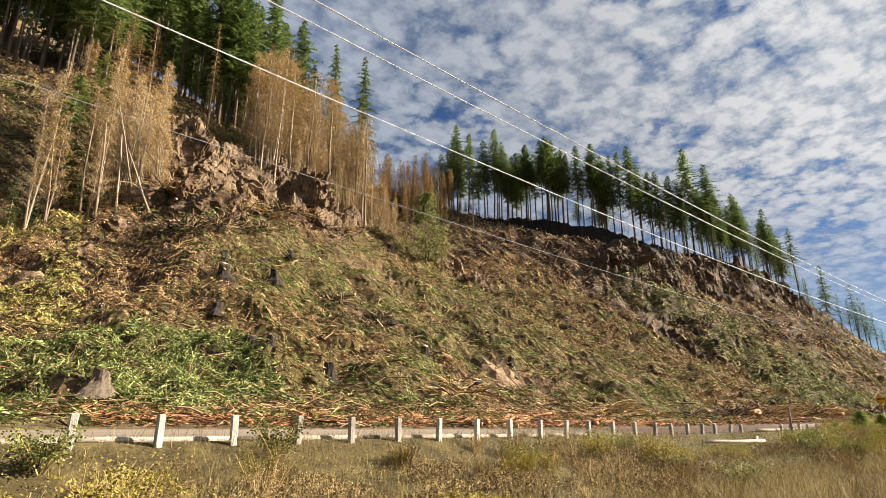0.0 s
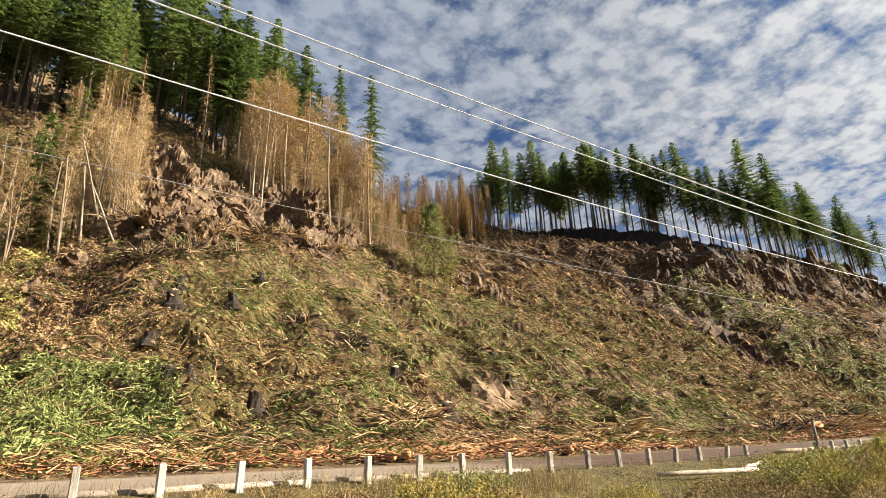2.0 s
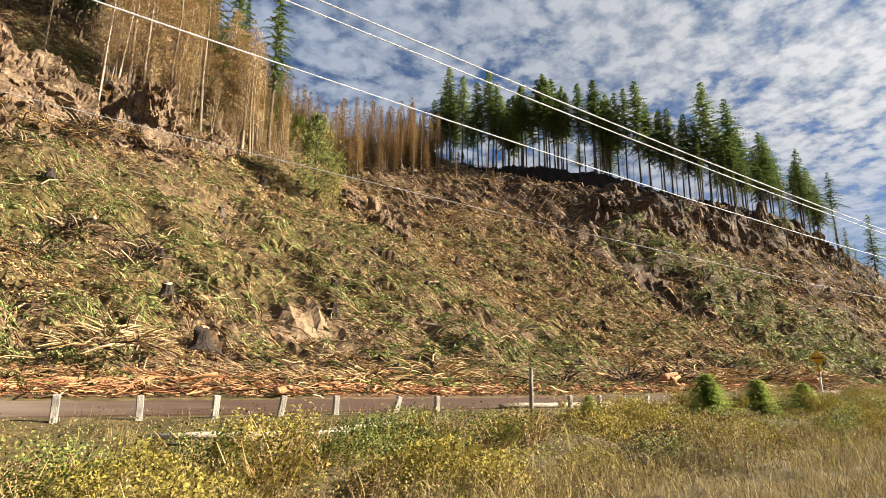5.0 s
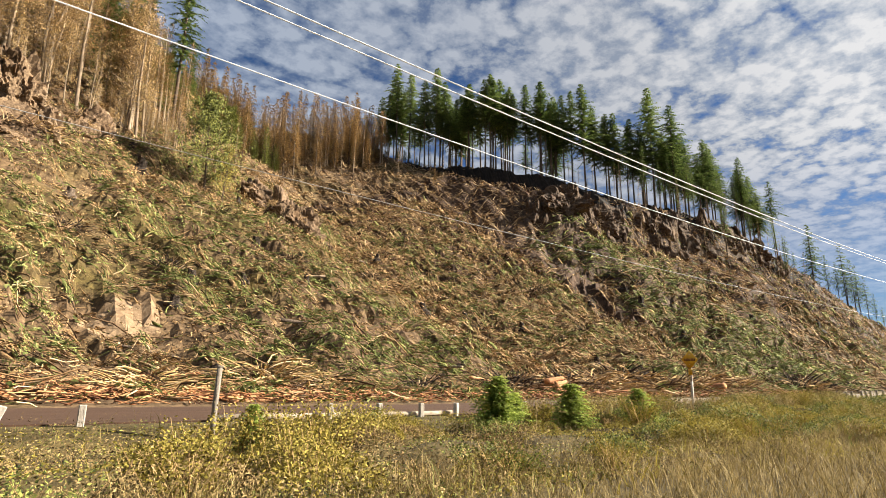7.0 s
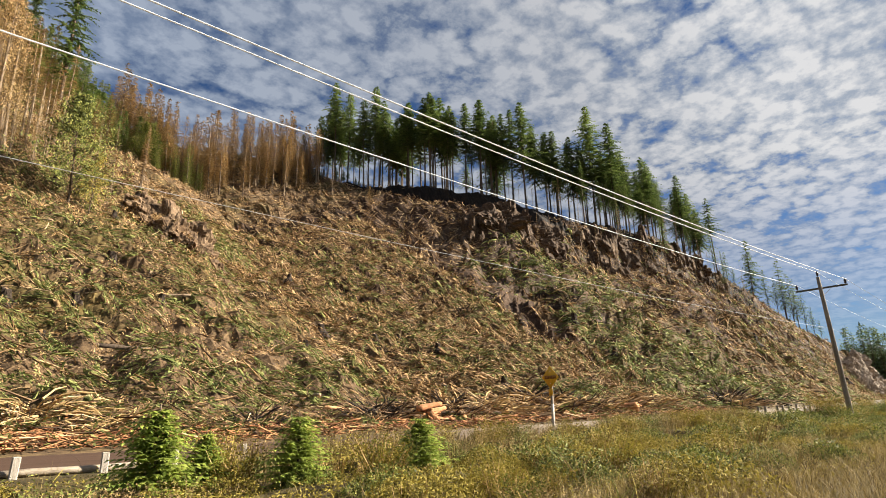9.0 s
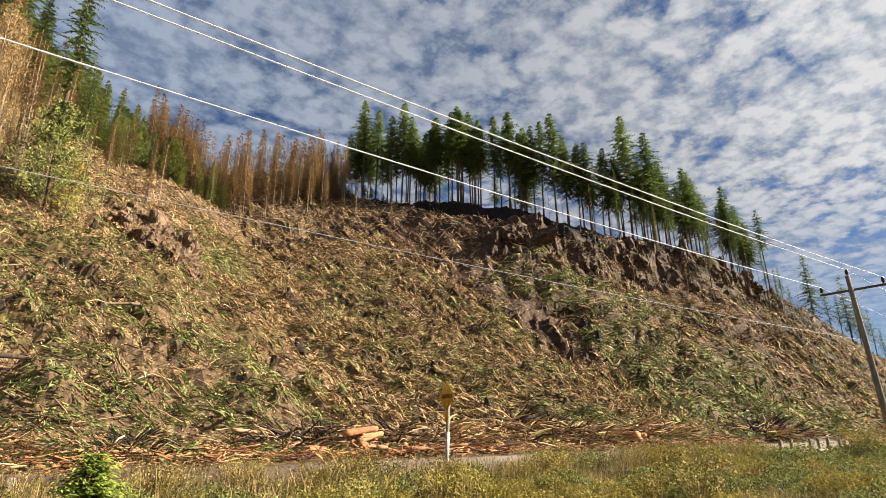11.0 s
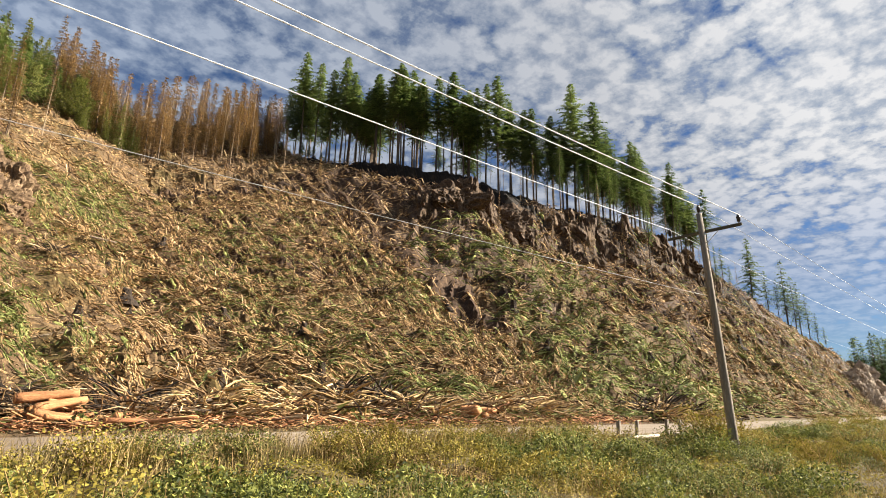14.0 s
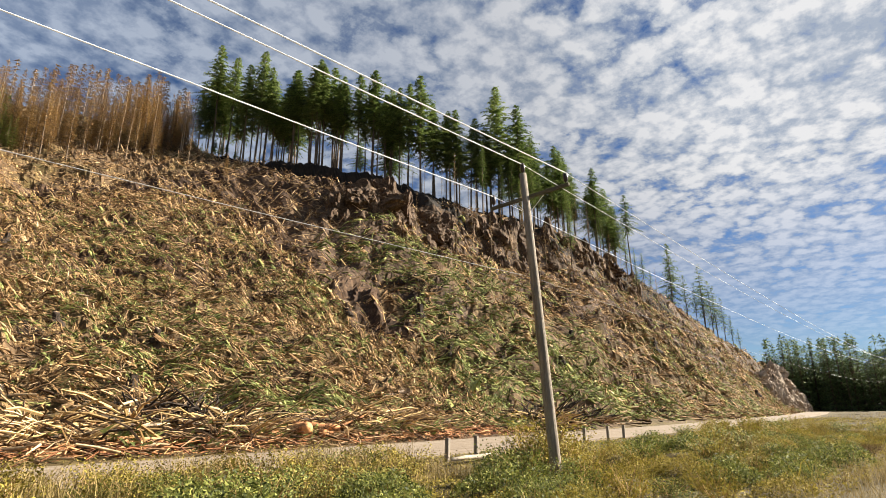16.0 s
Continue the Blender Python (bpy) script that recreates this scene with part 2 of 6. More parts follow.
M_RAIL = material("weathered_rail", [(0.16, 0.125, 0.09), (0.32, 0.265, 0.2), (0.47, 0.41, 0.33)], 1.6, 0.9, 0.4, 12.0, aniso=(0.7, 3, 3), use_random=0.25)
M_POLE = material("grey_pole_wood", [(0.1, 0.083, 0.065), (0.2, 0.17, 0.135), (0.33, 0.285, 0.23)], 1.2, 0.9, 0.5, 9.0, aniso=(5, 5, 0.3))
M_ARM = material("dark_weathered_wood", [(0.035, 0.032, 0.022), (0.085, 0.077, 0.053), (0.16, 0.143, 0.1)], 1.4, 0.9, 0.5, 9.0, aniso=(5, 0.4, 5))
M_WIRE = material("aluminium_wire", [(0.78, 0.78, 0.78), (0.86, 0.86, 0.86)], 1.0, 0.35, 0)
M_CABLE = material("grey_cable", [(0.24, 0.23, 0.22), (0.34, 0.33, 0.32)], 1.0, 0.5, 0)
M_INSUL = material("dark_insulator", [(0.02, 0.015, 0.013), (0.05, 0.035, 0.03)], 4.0, 0.3, 0)
M_SIGN = material("faded_yellow_sign", [(0.48, 0.24, 0.012), (0.6, 0.32, 0.02), (0.68, 0.4, 0.04)], 2.0, 0.5, 0)
M_FADED = material("faded_brown_print", [(0.13, 0.05, 0.012), (0.22, 0.09, 0.02)], 5.0, 0.6, 0)
M_HILL = material("far_forest", [(0.004, 0.008, 0.005), (0.009, 0.016, 0.008), (0.018, 0.028, 0.013)], 0.02, 0.95, 0)
M_MOUNT = material("far_mountain", [(0.10, 0.15, 0.20), (0.15, 0.2, 0.26)], 0.002, 1.0, 0)

# ---- small builders ----


def mesh_object(name, verts, faces, mats, parent=None, label="", smooth=False, index=None):
    me = bpy.data.meshes.new(name)
    me.from_pydata(verts, [], faces)
    for m in mats if isinstance(mats, (list, tuple)) else (mats,):
        me.materials.append(m)
    if index is not None:
        me.polygons.foreach_set("material_index", np.asarray(index, dtype=np.int32))
    if smooth:
        me.polygons.foreach_set("use_smooth", np.ones(len(me.polygons), dtype=bool))
    me.update()
    ob = new(name, me)
    if parent:
        ob.parent = parent
    if label:
        tagged(ob, label)
    return ob


def part(name, bm, mat, parent=None, label="", smooth=True):
    me = bpy.data.meshes.new(name)
    bm.to_mesh(me)
    bm.free()
    for m in mat if isinstance(mat, (list, tuple)) else (mat,):
        me.materials.append(m)
    if smooth:
        me.polygons.foreach_set("use_smooth", np.ones(len(me.polygons), dtype=bool))
    ob = new(name, me)
    if parent:
        ob.parent = parent
    if label:
        tagged(ob, label)
    return ob


def base(name, m, label, category, group="", kind=""):
    ob = new(name)
    ob.matrix_basis = m
    return tagged(ob, label, category, group, kind)


class Soup:
    """Collects loose pieces for one mesh."""

    def __init__(self):
        self.v, self.f, self.i, self.n = [], [], [], 0

    def add(self, verts, faces, index=0):
        self.v.extend(verts)
        self.f.extend([tuple(a + self.n for a in f) for f in faces])
        self.i.extend([index] * len(faces))
        self.n += len(verts)

    def tube(self, pts, radii, sides=6, index=0, cap=True):
        rings = []
        for k, p in enumerate(pts):
            d = (pts[min(k + 1, len(pts) - 1)] - pts[max(k - 1, 0)]).normalized()
            a = d.cross(Vector((0, 0, 1)) if abs(d.z) < 0.9 else Vector((1, 0, 0))).normalized()
            b = d.cross(a)
            rings.append([tuple(p + radii[k] * (a * math.cos(2 * math.pi * s / sides) + b * math.sin(2 * math.pi * s / sides))) for s in range(sides)])
        verts = [v for r in rings for v in r]
        faces = [(k * sides + s, k * sides + (s + 1) % sides, (k + 1) * sides + (s + 1) % sides, (k + 1) * sides + s) for k in range(len(pts) - 1) for s in range(sides)]
        if cap:
            faces += [tuple(range(sides))[::-1], tuple((len(pts) - 1) * sides + s for s in range(sides))]
        self.add(verts, faces, index)

    def obj(self, name, mats, parent=None, label="", smooth=False):
        return mesh_object(name, self.v, self.f, mats, parent, label, smooth, self.i)


def vnoise(x, y, seed=0):
    """Value noise, 0 to 1, for arrays."""
    x, y = np.asarray(x, float), np.asarray(y, float)
    xi, yi = np.floor(x).astype(np.int64), np.floor(y).astype(np.int64)
    fx, fy = x - xi, y - yi
    fx, fy = fx * fx * (3 - 2 * fx), fy * fy * (3 - 2 * fy)

    def h(a, b):
        n = (a * 374761393 + b * 668265263 + seed * 974634777) & 0x7FFFFFFF
        n = ((n ^ (n >> 13)) * 1274126177) & 0x7FFFFFFF
        return ((n ^ (n >> 16)) & 0xFFFF) / 65535.0

    return (h(xi, yi) * (1 - fx) + h(xi + 1, yi) * fx) * (1 - fy) + (h(xi, yi + 1) * (1 - fx) + h(xi + 1, yi + 1) * fx) * fy


def fbm(x, y, octaves=3, seed=0):
    return sum(vnoise(x * 2**k, y * 2**k, seed + k) * 0.5**k for k in range(octaves)) / sum(0.5**k for k in range(octaves))


def step(a, b, x):
    t = np.clip((np.asarray(x, float) - a) / (b - a), 0, 1)
    return t * t * (3 - 2 * t)


# ---- the lie of the land: the slope's cross-sections along x ----
XS = [-70, 0, 18, 36, 55, 72, 88, 102, 130, 147, 165, 185, 213, 245, 284, 340, 385]
FOOT = [34, 34, 34, 34, 34, 34, 34, 34, 33, 33, 34, 36, 38, 40, 45, 53, 57.5]
Y2 = [60, 60, 58, 56, 56, 60, 64, 81, 68, 71, 64, 62, 62, 62, 60, 62, 59]
Z2 = [15, 8.5, 14.0, 12.3, 12.5, 14.5, 9.8, 17.9, 12.5, 17, 17, 18, 20, 22, 20, 10, 4]
Y3 = [85, 78, 80, 79, 78, 83, 100, 102, 95, 104, 93, 98, 90, 84, 79, 72, 60.5]
Z3 = [35, 23.5, 34, 32, 27.5, 28, 29, 28, 29.5, 38.7, 42, 43, 41, 43, 38, 22, 8]
Y4 = [130, 110, 110, 100, 103, 163, 160, 150, 138, 138, 104, 106, 97, 89, 83, 78, 63]
Z4 = [75, 58, 63, 51, 45.5, 71, 66, 54.7, 59, 66, 54, 60, 58.5, 56, 46, 31, 15]
Y5 = [230, 200, 200, 200, 200, 230, 235, 235, 230, 190, 162, 128, 107, 94, 88, 84, 68]
Z5 = [150, 120, 120, 115, 108, 112, 108, 108, 112, 94, 84, 76, 63, 60, 52, 38, 19]


CREST_X, CREST_Y = [140, 158, 165, 172, 182, 190, 198, 205, 215, 228, 245, 260, 275, 284], [200, 181, 163, 145, 131, 123, 117, 112, 108, 101, 95, 92, 89, 87]


def road_y(x):
    return np.interp(x, [-80, 100, 150, 200, 250, 300, 346, 385, 400, 415, 440, 500], [23, 23.2, 24.5, 28, 33, 39, 46, 51, 57, 70, 105, 190])


def road_z(x):
    return np.interp(x, [-80, -20, 5, 35, 60, 300, 520], [1.4, 1.1, 0.7, 0.12, -0.15, -0.3, -0.2])


def windrow(x, y):
    """Ridges of debris that run down and along the slope, 0 to 1."""
    big = 1 + 0.8 * step(120, 150, x)
    turn = 0.5 * (fbm(x / 30, y / 30, 2, 66) - 0.5)
    u, w = 0.7 * x - (0.72 + turn) * y, (0.72 + turn) * x + 0.7 * y
    return fbm(w / (1.0 * big), u / (3.6 * big), 2, 67)


def growth(x, y):
    """Humps of matted weeds and low shrubs in the verge, in metres."""
    tall = (0.3 + 0.7 * step(24, 44, x)) * step(4.0, 7.5, y) * (1 - step(-7.2, -5.4, y - road_y(x))) * (1 - 0.85 * step(98, 101, x) * (1 - step(124, 128, x)) * step(13.5, 15.0, y))
    tall = tall * (1 - 0.75 * step(26, 30, x) * (1 - step(42, 46, x)) * step(12.5, 14.0, y))
    return tall * step(0.36, 0.68, fbm(x / 2.1, y / 1.8, 3, 31)) * (0.5 + 0.9 * fbm(x / 7, y / 5, 2, 34))


def land(x, y, rough=True):
    x, y = np.asarray(x, float), np.asarray(y, float)
    at = lambda row: np.interp(x, XS, row)  # noqa: E731
    yf, zf = at(FOOT), road_z(x) + 0.5
    ys, zs = [yf, at(Y2), at(Y3), at(Y4), at(Y5)], [zf, at(Z2), at(Z3), at(Z4), at(Z5)]
    z = zf + 0 * y
    for k in range(4):
        run = np.maximum(ys[k + 1] - ys[k], 0.5)
        z = z + (zs[k + 1] - zs[k]) * np.clip((y - ys[k]) / run, 0, 1) ** (1.3 if k == 0 else 1.0)
    z = z + np.interp(x, [130, 150, 165], [0.25, -0.1, -0.55]) * np.clip(y - ys[4] - 9, 0, 140)
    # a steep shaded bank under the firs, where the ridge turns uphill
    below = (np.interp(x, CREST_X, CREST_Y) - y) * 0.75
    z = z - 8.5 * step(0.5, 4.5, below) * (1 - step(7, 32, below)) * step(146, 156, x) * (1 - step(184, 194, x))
    # the hill ends in a rock nose
    z = zf + (z - zf) * (1 - step(384, 398, x))
    up = step(0, 8, y - yf)
    if rough:
        z = z + up * ((fbm(x / 22, y / 22, 3, 3) - 0.5) * 3.6 + (fbm(x / 4.5, y / 4.5, 3, 9) - 0.5) * 3.2 + (fbm(x / 1.5, y / 1.5, 2, 15) - 0.5) * 0.95 + (windrow(x, y) - 0.5) * (2.5 + 1.7 * step(125, 150, x)))
    z = np.maximum(z, -0.3)
    # verge, road bench and bank before the slope
    ry, rz = road_y(x), road_z(x)
    verge = np.interp(y, [-9, -8, 1.5, 2.4, 7.5, 12], [-0.4, -0.03, -0.03, -0.08, -0.5, -0.5]) + (fbm(x / 3, y / 3, 2, 21) - 0.5) * 0.25 * step(3, 5, y)
    verge = verge + 0.3 * growth(x, y)
    t = step(-8.0, -5.0, y - ry)
    low = verge * (1 - t) + (rz - 0.02) * t
    k = np.where(y < yf, np.clip((y - ry - 4.6) / np.maximum(yf - ry - 4.6, 0.5), 0, 1), 1.0)
    return low * (1 - k) + np.maximum(z, low) * k


def ground_z(x, y):
    return float(land(np.array([x]), np.array([y]))[0])


PATCH = (42.4, 66.6)


def scraped(x, y):
    """Low where the soil lies bare: a skid trail up the slope and a patch below the outcrop."""
    trail = (1 - step(3, 7, np.abs(x - 141 - (y - 64) * 0.23))) * step(57, 66, y) * (1 - step(92, 99, y))
    patch = 1 - step(0.6, 1.1, np.hypot((x - PATCH[0]) / 7.5, (y - PATCH[1]) / 4.5) + (fbm(x / 3, y / 3, 2, 19) - 0.5))
    return 1 - 0.78 * np.maximum(trail, patch)


def build_ground():
    xs = np.concatenate([[-2500, -1200, -600, -300, -200, -150], np.arange(-110, -20, 4.0), np.arange(-20, 130, 0.6), np.arange(130, 300, 0.85), np.arange(300, 410, 2.0), [420, 450, 500, 600, 800, 1200, 2000, 3500]])
    ys = np.concatenate([[-2500, -1000, -400, -150, -60, -25, -12, -9, -8, -5, 0, 2.4], np.arange(3, 20, 0.45), np.arange(20.2, 34, 0.8), np.arange(34, 112, 0.6), np.arange(112, 250, 3.0), [256, 280, 320, 380, 460, 600, 900, 1500, 2500, 3500]])
    gx, gy = np.meshgrid(xs, ys)
    gz = land(gx.ravel(), gy.ravel()).reshape(gx.shape)
    nx, ny = len(xs), len(ys)
    idx = np.arange(nx * ny).reshape(ny, nx)
    quads = np.stack([idx[:-1, :-1], idx[:-1, 1:], idx[1:, 1:], idx[1:, :-1]], -1).reshape(-1, 4)
    cy = (gy[:-1, :-1] + gy[1:, 1:]) / 2
    cx = (gx[:-1, :-1] + gx[1:, 1:]) / 2
    sz = land(gx.ravel(), gy.ravel(), False).reshape(gx.shape)
    dz = np.abs(sz[1:, 1:] - sz[:-1, :-1]) / np.maximum(gy[1:, 1:] - gy[:-1, :-1], 0.1)
    which = np.where(cy < road_y(cx) + 4.5, 0, np.where((dz > 1.25) & (cy > 50), 2, 1))
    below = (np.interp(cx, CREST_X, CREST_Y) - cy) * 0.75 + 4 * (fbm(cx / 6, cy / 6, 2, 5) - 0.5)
    # band below the ridge firs: canopy shade painted as near-black ground
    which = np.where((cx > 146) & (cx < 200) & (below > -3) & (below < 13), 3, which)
    # farther right: blackish soil along the cliff
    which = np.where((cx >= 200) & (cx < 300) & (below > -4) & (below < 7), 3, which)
    scorched = (fbm(cx / 14, cy / 9, 3, 37) - 0.5) * 26
    which = np.where((which == 1) & (cx + scorched > 188) & (cx < 330) & (cy + scorched > 60), 4, which)
    which = np.where((which == 1) & (cx > 100) & (cx <= 188) & (cy + scorched > 84) & (cy < 140), 4, which)
    which = np.where(np.hypot((cx - 47.6) / 2.9, (cy - 47.2) / 1.9) + (fbm(cx / 1.2, cy / 1.2, 2, 41) - 0.5) < 1.0, 5, which)
    which = np.where((which == 1) & (scraped(cx, cy) < 0.5) & (cx > 100), 4, which)
    which = np.where((cx > 400), 0, which)
    ob = mesh_object("ground", np.stack([gx, gy, gz], -1).reshape(-1, 3).tolist(), quads.tolist(), [M_VERGE, M_SLOPE, M_ROCK_DARK, M_BURNT_SHADE, M_SCORCHED, M_DIRT], smooth=False, index=which.ravel())
    tagged(ob, "logged hillside of brown soil above a grassy roadside verge", "ground", kind="structure")


def strip(name, mat, xs, y0, y1, z, label, category):
    verts, faces = [], []
    for x in xs:
        for y in (y0(x), y1(x)):
            verts += [(x, y, z(x, y))]
    n = len(xs)
    faces = [(2 * k, 2 * k + 2, 2 * k + 3, 2 * k + 1) for k in range(n - 1)]
    # skirt, so that the strip has thickness
    b = len(verts)
    verts += [(x, y, z - 0.25) for x, y, z in verts]
    faces += [(2 * k, b + 2 * k, b + 2 * k + 2, 2 * k + 2) for k in range(n - 1)] + [(2 * k + 1, 2 * k + 3, b + 2 * k + 3, b + 2 * k + 1) for k in range(n - 1)]
    ob = mesh_object(name, verts, faces, mat, smooth=False)
    return tagged(ob, label, category, kind="structure")


build_ground()
strip("road", M_ROAD, list(np.arange(-80, 460, 4.0)), lambda x: float(road_y(x)) - 4.3, lambda x: float(road_y(x)) + 4.3, lambda x, y: float(road_z(x)) + 0.03, "old paved side road dusted with reddish bark and soil", "road")
strip("highway", M_ASPHALT, [-400, 0, 100, 700], lambda x: -7.0, lambda x: 0.7, lambda x, y: 0.02, "grey asphalt highway along the grassy verge", "road")
strip("shoulder", M_GRAVEL, [-400, 0, 100, 700], lambda x: 0.7, lambda x: 1.5, lambda x, y: 0.012, "gravel shoulder beside the highway", "shoulder")

# ---- joined pieces in bulk ----


def tri_mesh(name, verts, tris, mats, label="", category="", index=None, parent=None):
    me = bpy.data.meshes.new(name)
    verts, tris = np.asarray(verts, np.float32), np.asarray(tris, np.int32)
    n = len(tris)
    me.vertices.add(len(verts))
    me.vertices.foreach_set("co", verts.ravel())
    me.loops.add(3 * n)
    me.loops.foreach_set("vertex_index", tris.ravel())
    me.polygons.add(n)
    me.polygons.foreach_set("loop_start", np.arange(0, 3 * n, 3, dtype=np.int32))
    for m in mats if isinstance(mats, (list, tuple)) else (mats,):
        me.materials.append(m)
    if index is not None:
        me.polygons.foreach_set("material_index", np.asarray(index, np.int32))
    me.update(calc_edges=True)
    me.validate()
    ob = new(name, me)
    if parent:
        ob.parent = parent
    if label:
        tagged(ob, label, category, kind="stuff")
    return ob


def slope_frame(x, y):
    """Height and the two tangents of the land."""
    e = 0.4
    z = land(x, y)
    hx, hy = (land(x + e, y) - z) / e, (land(x, y + e) - z) / e
    a = np.stack([np.ones_like(x), 0 * x, hx], -1)
    b = np.stack([0 * x, np.ones_like(x), hy], -1)
    a /= np.linalg.norm(a, axis=1)[:, None]
    b /= np.linalg.norm(b, axis=1)[:, None]
    nrm = np.cross(a, b)
    nrm /= np.linalg.norm(nrm, axis=1)[:, None]
    return z, a, b, nrm


def prisms(c, d, length, radius, bend=None):
    """Three-sided sticks, kinked at the middle: middle, direction, length, radius."""
    n = len(c)
    side = np.cross(d, np.array([0.13, 0.27, 0.95]))
    side /= np.linalg.norm(side, axis=1)[:, None] + 1e-9
    up = np.cross(side, d)
    rings = 2 if bend is None else 3
    v = np.zeros((n, 3 * rings, 3))
    for r in range(rings):
        u = r / (rings - 1) - 0.5
        shift = bend * length[:, None] * (0.25 - u * u) * 4 if bend is not None else 0
        for k in range(3):
            t = 2 * math.pi * k / 3 + 0.4
            v[:, 3 * r + k] = c + d * length[:, None] * u + shift + (side * math.cos(t) + up * math.sin(t)) * (radius * (0.8 - 0.4 * u))[:, None]
    f = [(3 * r + a, 3 * r + b, 3 * r + b + 3) for r in range(rings - 1) for a, b in ((0, 1), (1, 2), (2, 0))]
    f += [(3 * r + a, 3 * r + b + 3, 3 * r + a + 3) for r in range(rings - 1) for a, b in ((0, 1), (1, 2), (2, 0))]
    f = np.array(f)
    return v.reshape(-1, 3), (np.arange(n)[:, None, None] * 3 * rings + f[None]).reshape(-1, 3)


def scatter(rng, n, x0, x1, y0, y1, keep=None):
    x, y = rng.uniform(x0, x1, n), rng.uniform(y0, y1, n)
    if keep is not None:
        k = rng.uniform(0, 1, n) < keep(x, y)
        x, y = x[k], y[k]
    return x, y


def litter(name, mat, n, box, lengths, radii, seed, label, keep=None, lift=0.08, tilt=0.25, run=0.0, kink=False):
    """Sticks that lie on the land. run: how far they follow the fall of the slope."""
    rng = np.random.default_rng(seed)
    x, y = scatter(rng, n, *box, keep)
    n = len(x)
    z, a, b, nrm = slope_frame(x, y)
    t = rng.uniform(0, math.pi, n)
    if run:
        t = np.where(rng.uniform(0, 1, n) < abs(run), rng.normal(math.pi * (0.77 if run > 0 else 0.05), 0.24, n), t)
    d = a * np.cos(t)[:, None] + b * np.sin(t)[:, None] + nrm * rng.normal(0, tilt, n)[:, None]
    d /= np.linalg.norm(d, axis=1)[:, None]
    ln = lengths[0] + (lengths[1] - lengths[0]) * rng.uniform(0, 1, n) ** 2.2
    r = radii[0] + (radii[1] - radii[0]) * rng.uniform(0, 1, n) ** 2.5
    c = np.stack([x, y, z], -1) + nrm * (lift * rng.uniform(0.2, 1.8, n))[:, None]
    v, f = prisms(c, d, ln, r, np.stack([rng.normal(0, 0.07, n), rng.normal(0, 0.07, n), rng.normal(0.03, 0.06, n)], -1) if kink else None)
    return tri_mesh(name, v, f, mat, label, "logging debris")


def boughs(name, mat, n, box, size, seed, label, keep=None, pairs=6, lift=0.55, category="branches", lie=None, splay=0.8):
    """Cut branches: fans of narrow leaf-like sprays on both sides of a stem, lying on the land."""
    rng = np.random.default_rng(seed)
    x, y = scatter(rng, n, *box, keep)
    n = len(x)
    z, a, b, nrm = slope_frame(x, y)
    t = rng.uniform(0, 2 * math.pi, n)
    if lie is not None:   # most tops point down the fall line or along it
        t = np.where(rng.uniform(0, 1, n) < 0.85, rng.normal(lie, 0.25, n), t)
    d = a * np.cos(t)[:, None] + b * np.sin(t)[:, None] + nrm * rng.normal(0.1, 0.3, n)[:, None]
    d /= np.linalg.norm(d, axis=1)[:, None]
    s = np.cross(nrm, d)
    s /= np.linalg.norm(s, axis=1)[:, None]
    ln = rng.uniform(size[0], size[1], n)
    c = np.stack([x, y, z], -1) + nrm * (lift * rng.uniform(0.1, 1.2, n))[:, None]
    vs = []
    for k in range(pairs):
        u = (k + 0.3) / pairs
        for side in (-1, 1):
            p = c + d * (ln * (u - 0.5))[:, None]
            w = ln * 0.42 * (1 - u * 0.7) * rng.uniform(0.6, 1.2, n)
            tip = p + (s * side * splay + d * (1.2 - splay * 0.7)) * w[:, None] + nrm * rng.normal(-0.02, 0.16, n)[:, None] * w[:, None] * 2
            q = p + d * (ln * 0.105)[:, None] + nrm * rng.normal(0.02, 0.05, n)[:, None]
            vs.append(np.stack([p, q, tip], 1))
    v = np.concatenate(vs, 1).reshape(-1, 3)
    return tri_mesh(name, v, np.arange(len(v)).reshape(-1, 3), mat, label, category)


def blades(name, mat, n, box, height, width, seed, label, keep=None, category="grass", lean=0.35):
    rng = np.random.default_rng(seed)
    x, y = scatter(rng, n, *box, keep)
    n = len(x)
    z = land(x, y)
    p = np.stack([x, y, z], -1)
    t = rng.uniform(0, 2 * math.pi, n)
    side = np.stack([np.cos(t), np.sin(t), 0 * t], -1)
    tuft = 0.2 + 1.5 * fbm(x / 1.3, y / 1.3, 2, 51)
    h = rng.uniform(height[0], height[1], n) * tuft
    bend = np.stack([rng.normal(0.1, lean, n), rng.normal(0, lean, n), 0 * t], -1)
    w = rng.uniform(width[0], width[1], n)[:, None]
    m = p + np.array([0, 0, 1]) * (h * 0.6)[:, None] + bend * (h * 0.3)[:, None]
    q = p + np.array([0, 0, 1]) * (h * 0.95)[:, None] + bend * (h * 0.85)[:, None]
    v = np.stack([p - side * w, p + side * w, m + side * w * 0.7, m - side * w * 0.7, q], 1).reshape(-1, 3)
    f = np.array([(0, 1, 2), (0, 2, 3), (3, 2, 4)])
    return tri_mesh(name, v, (np.arange(n)[:, None, None] * 5 + f[None]).reshape(-1, 3), mat, label, category)


# ---- trees ----


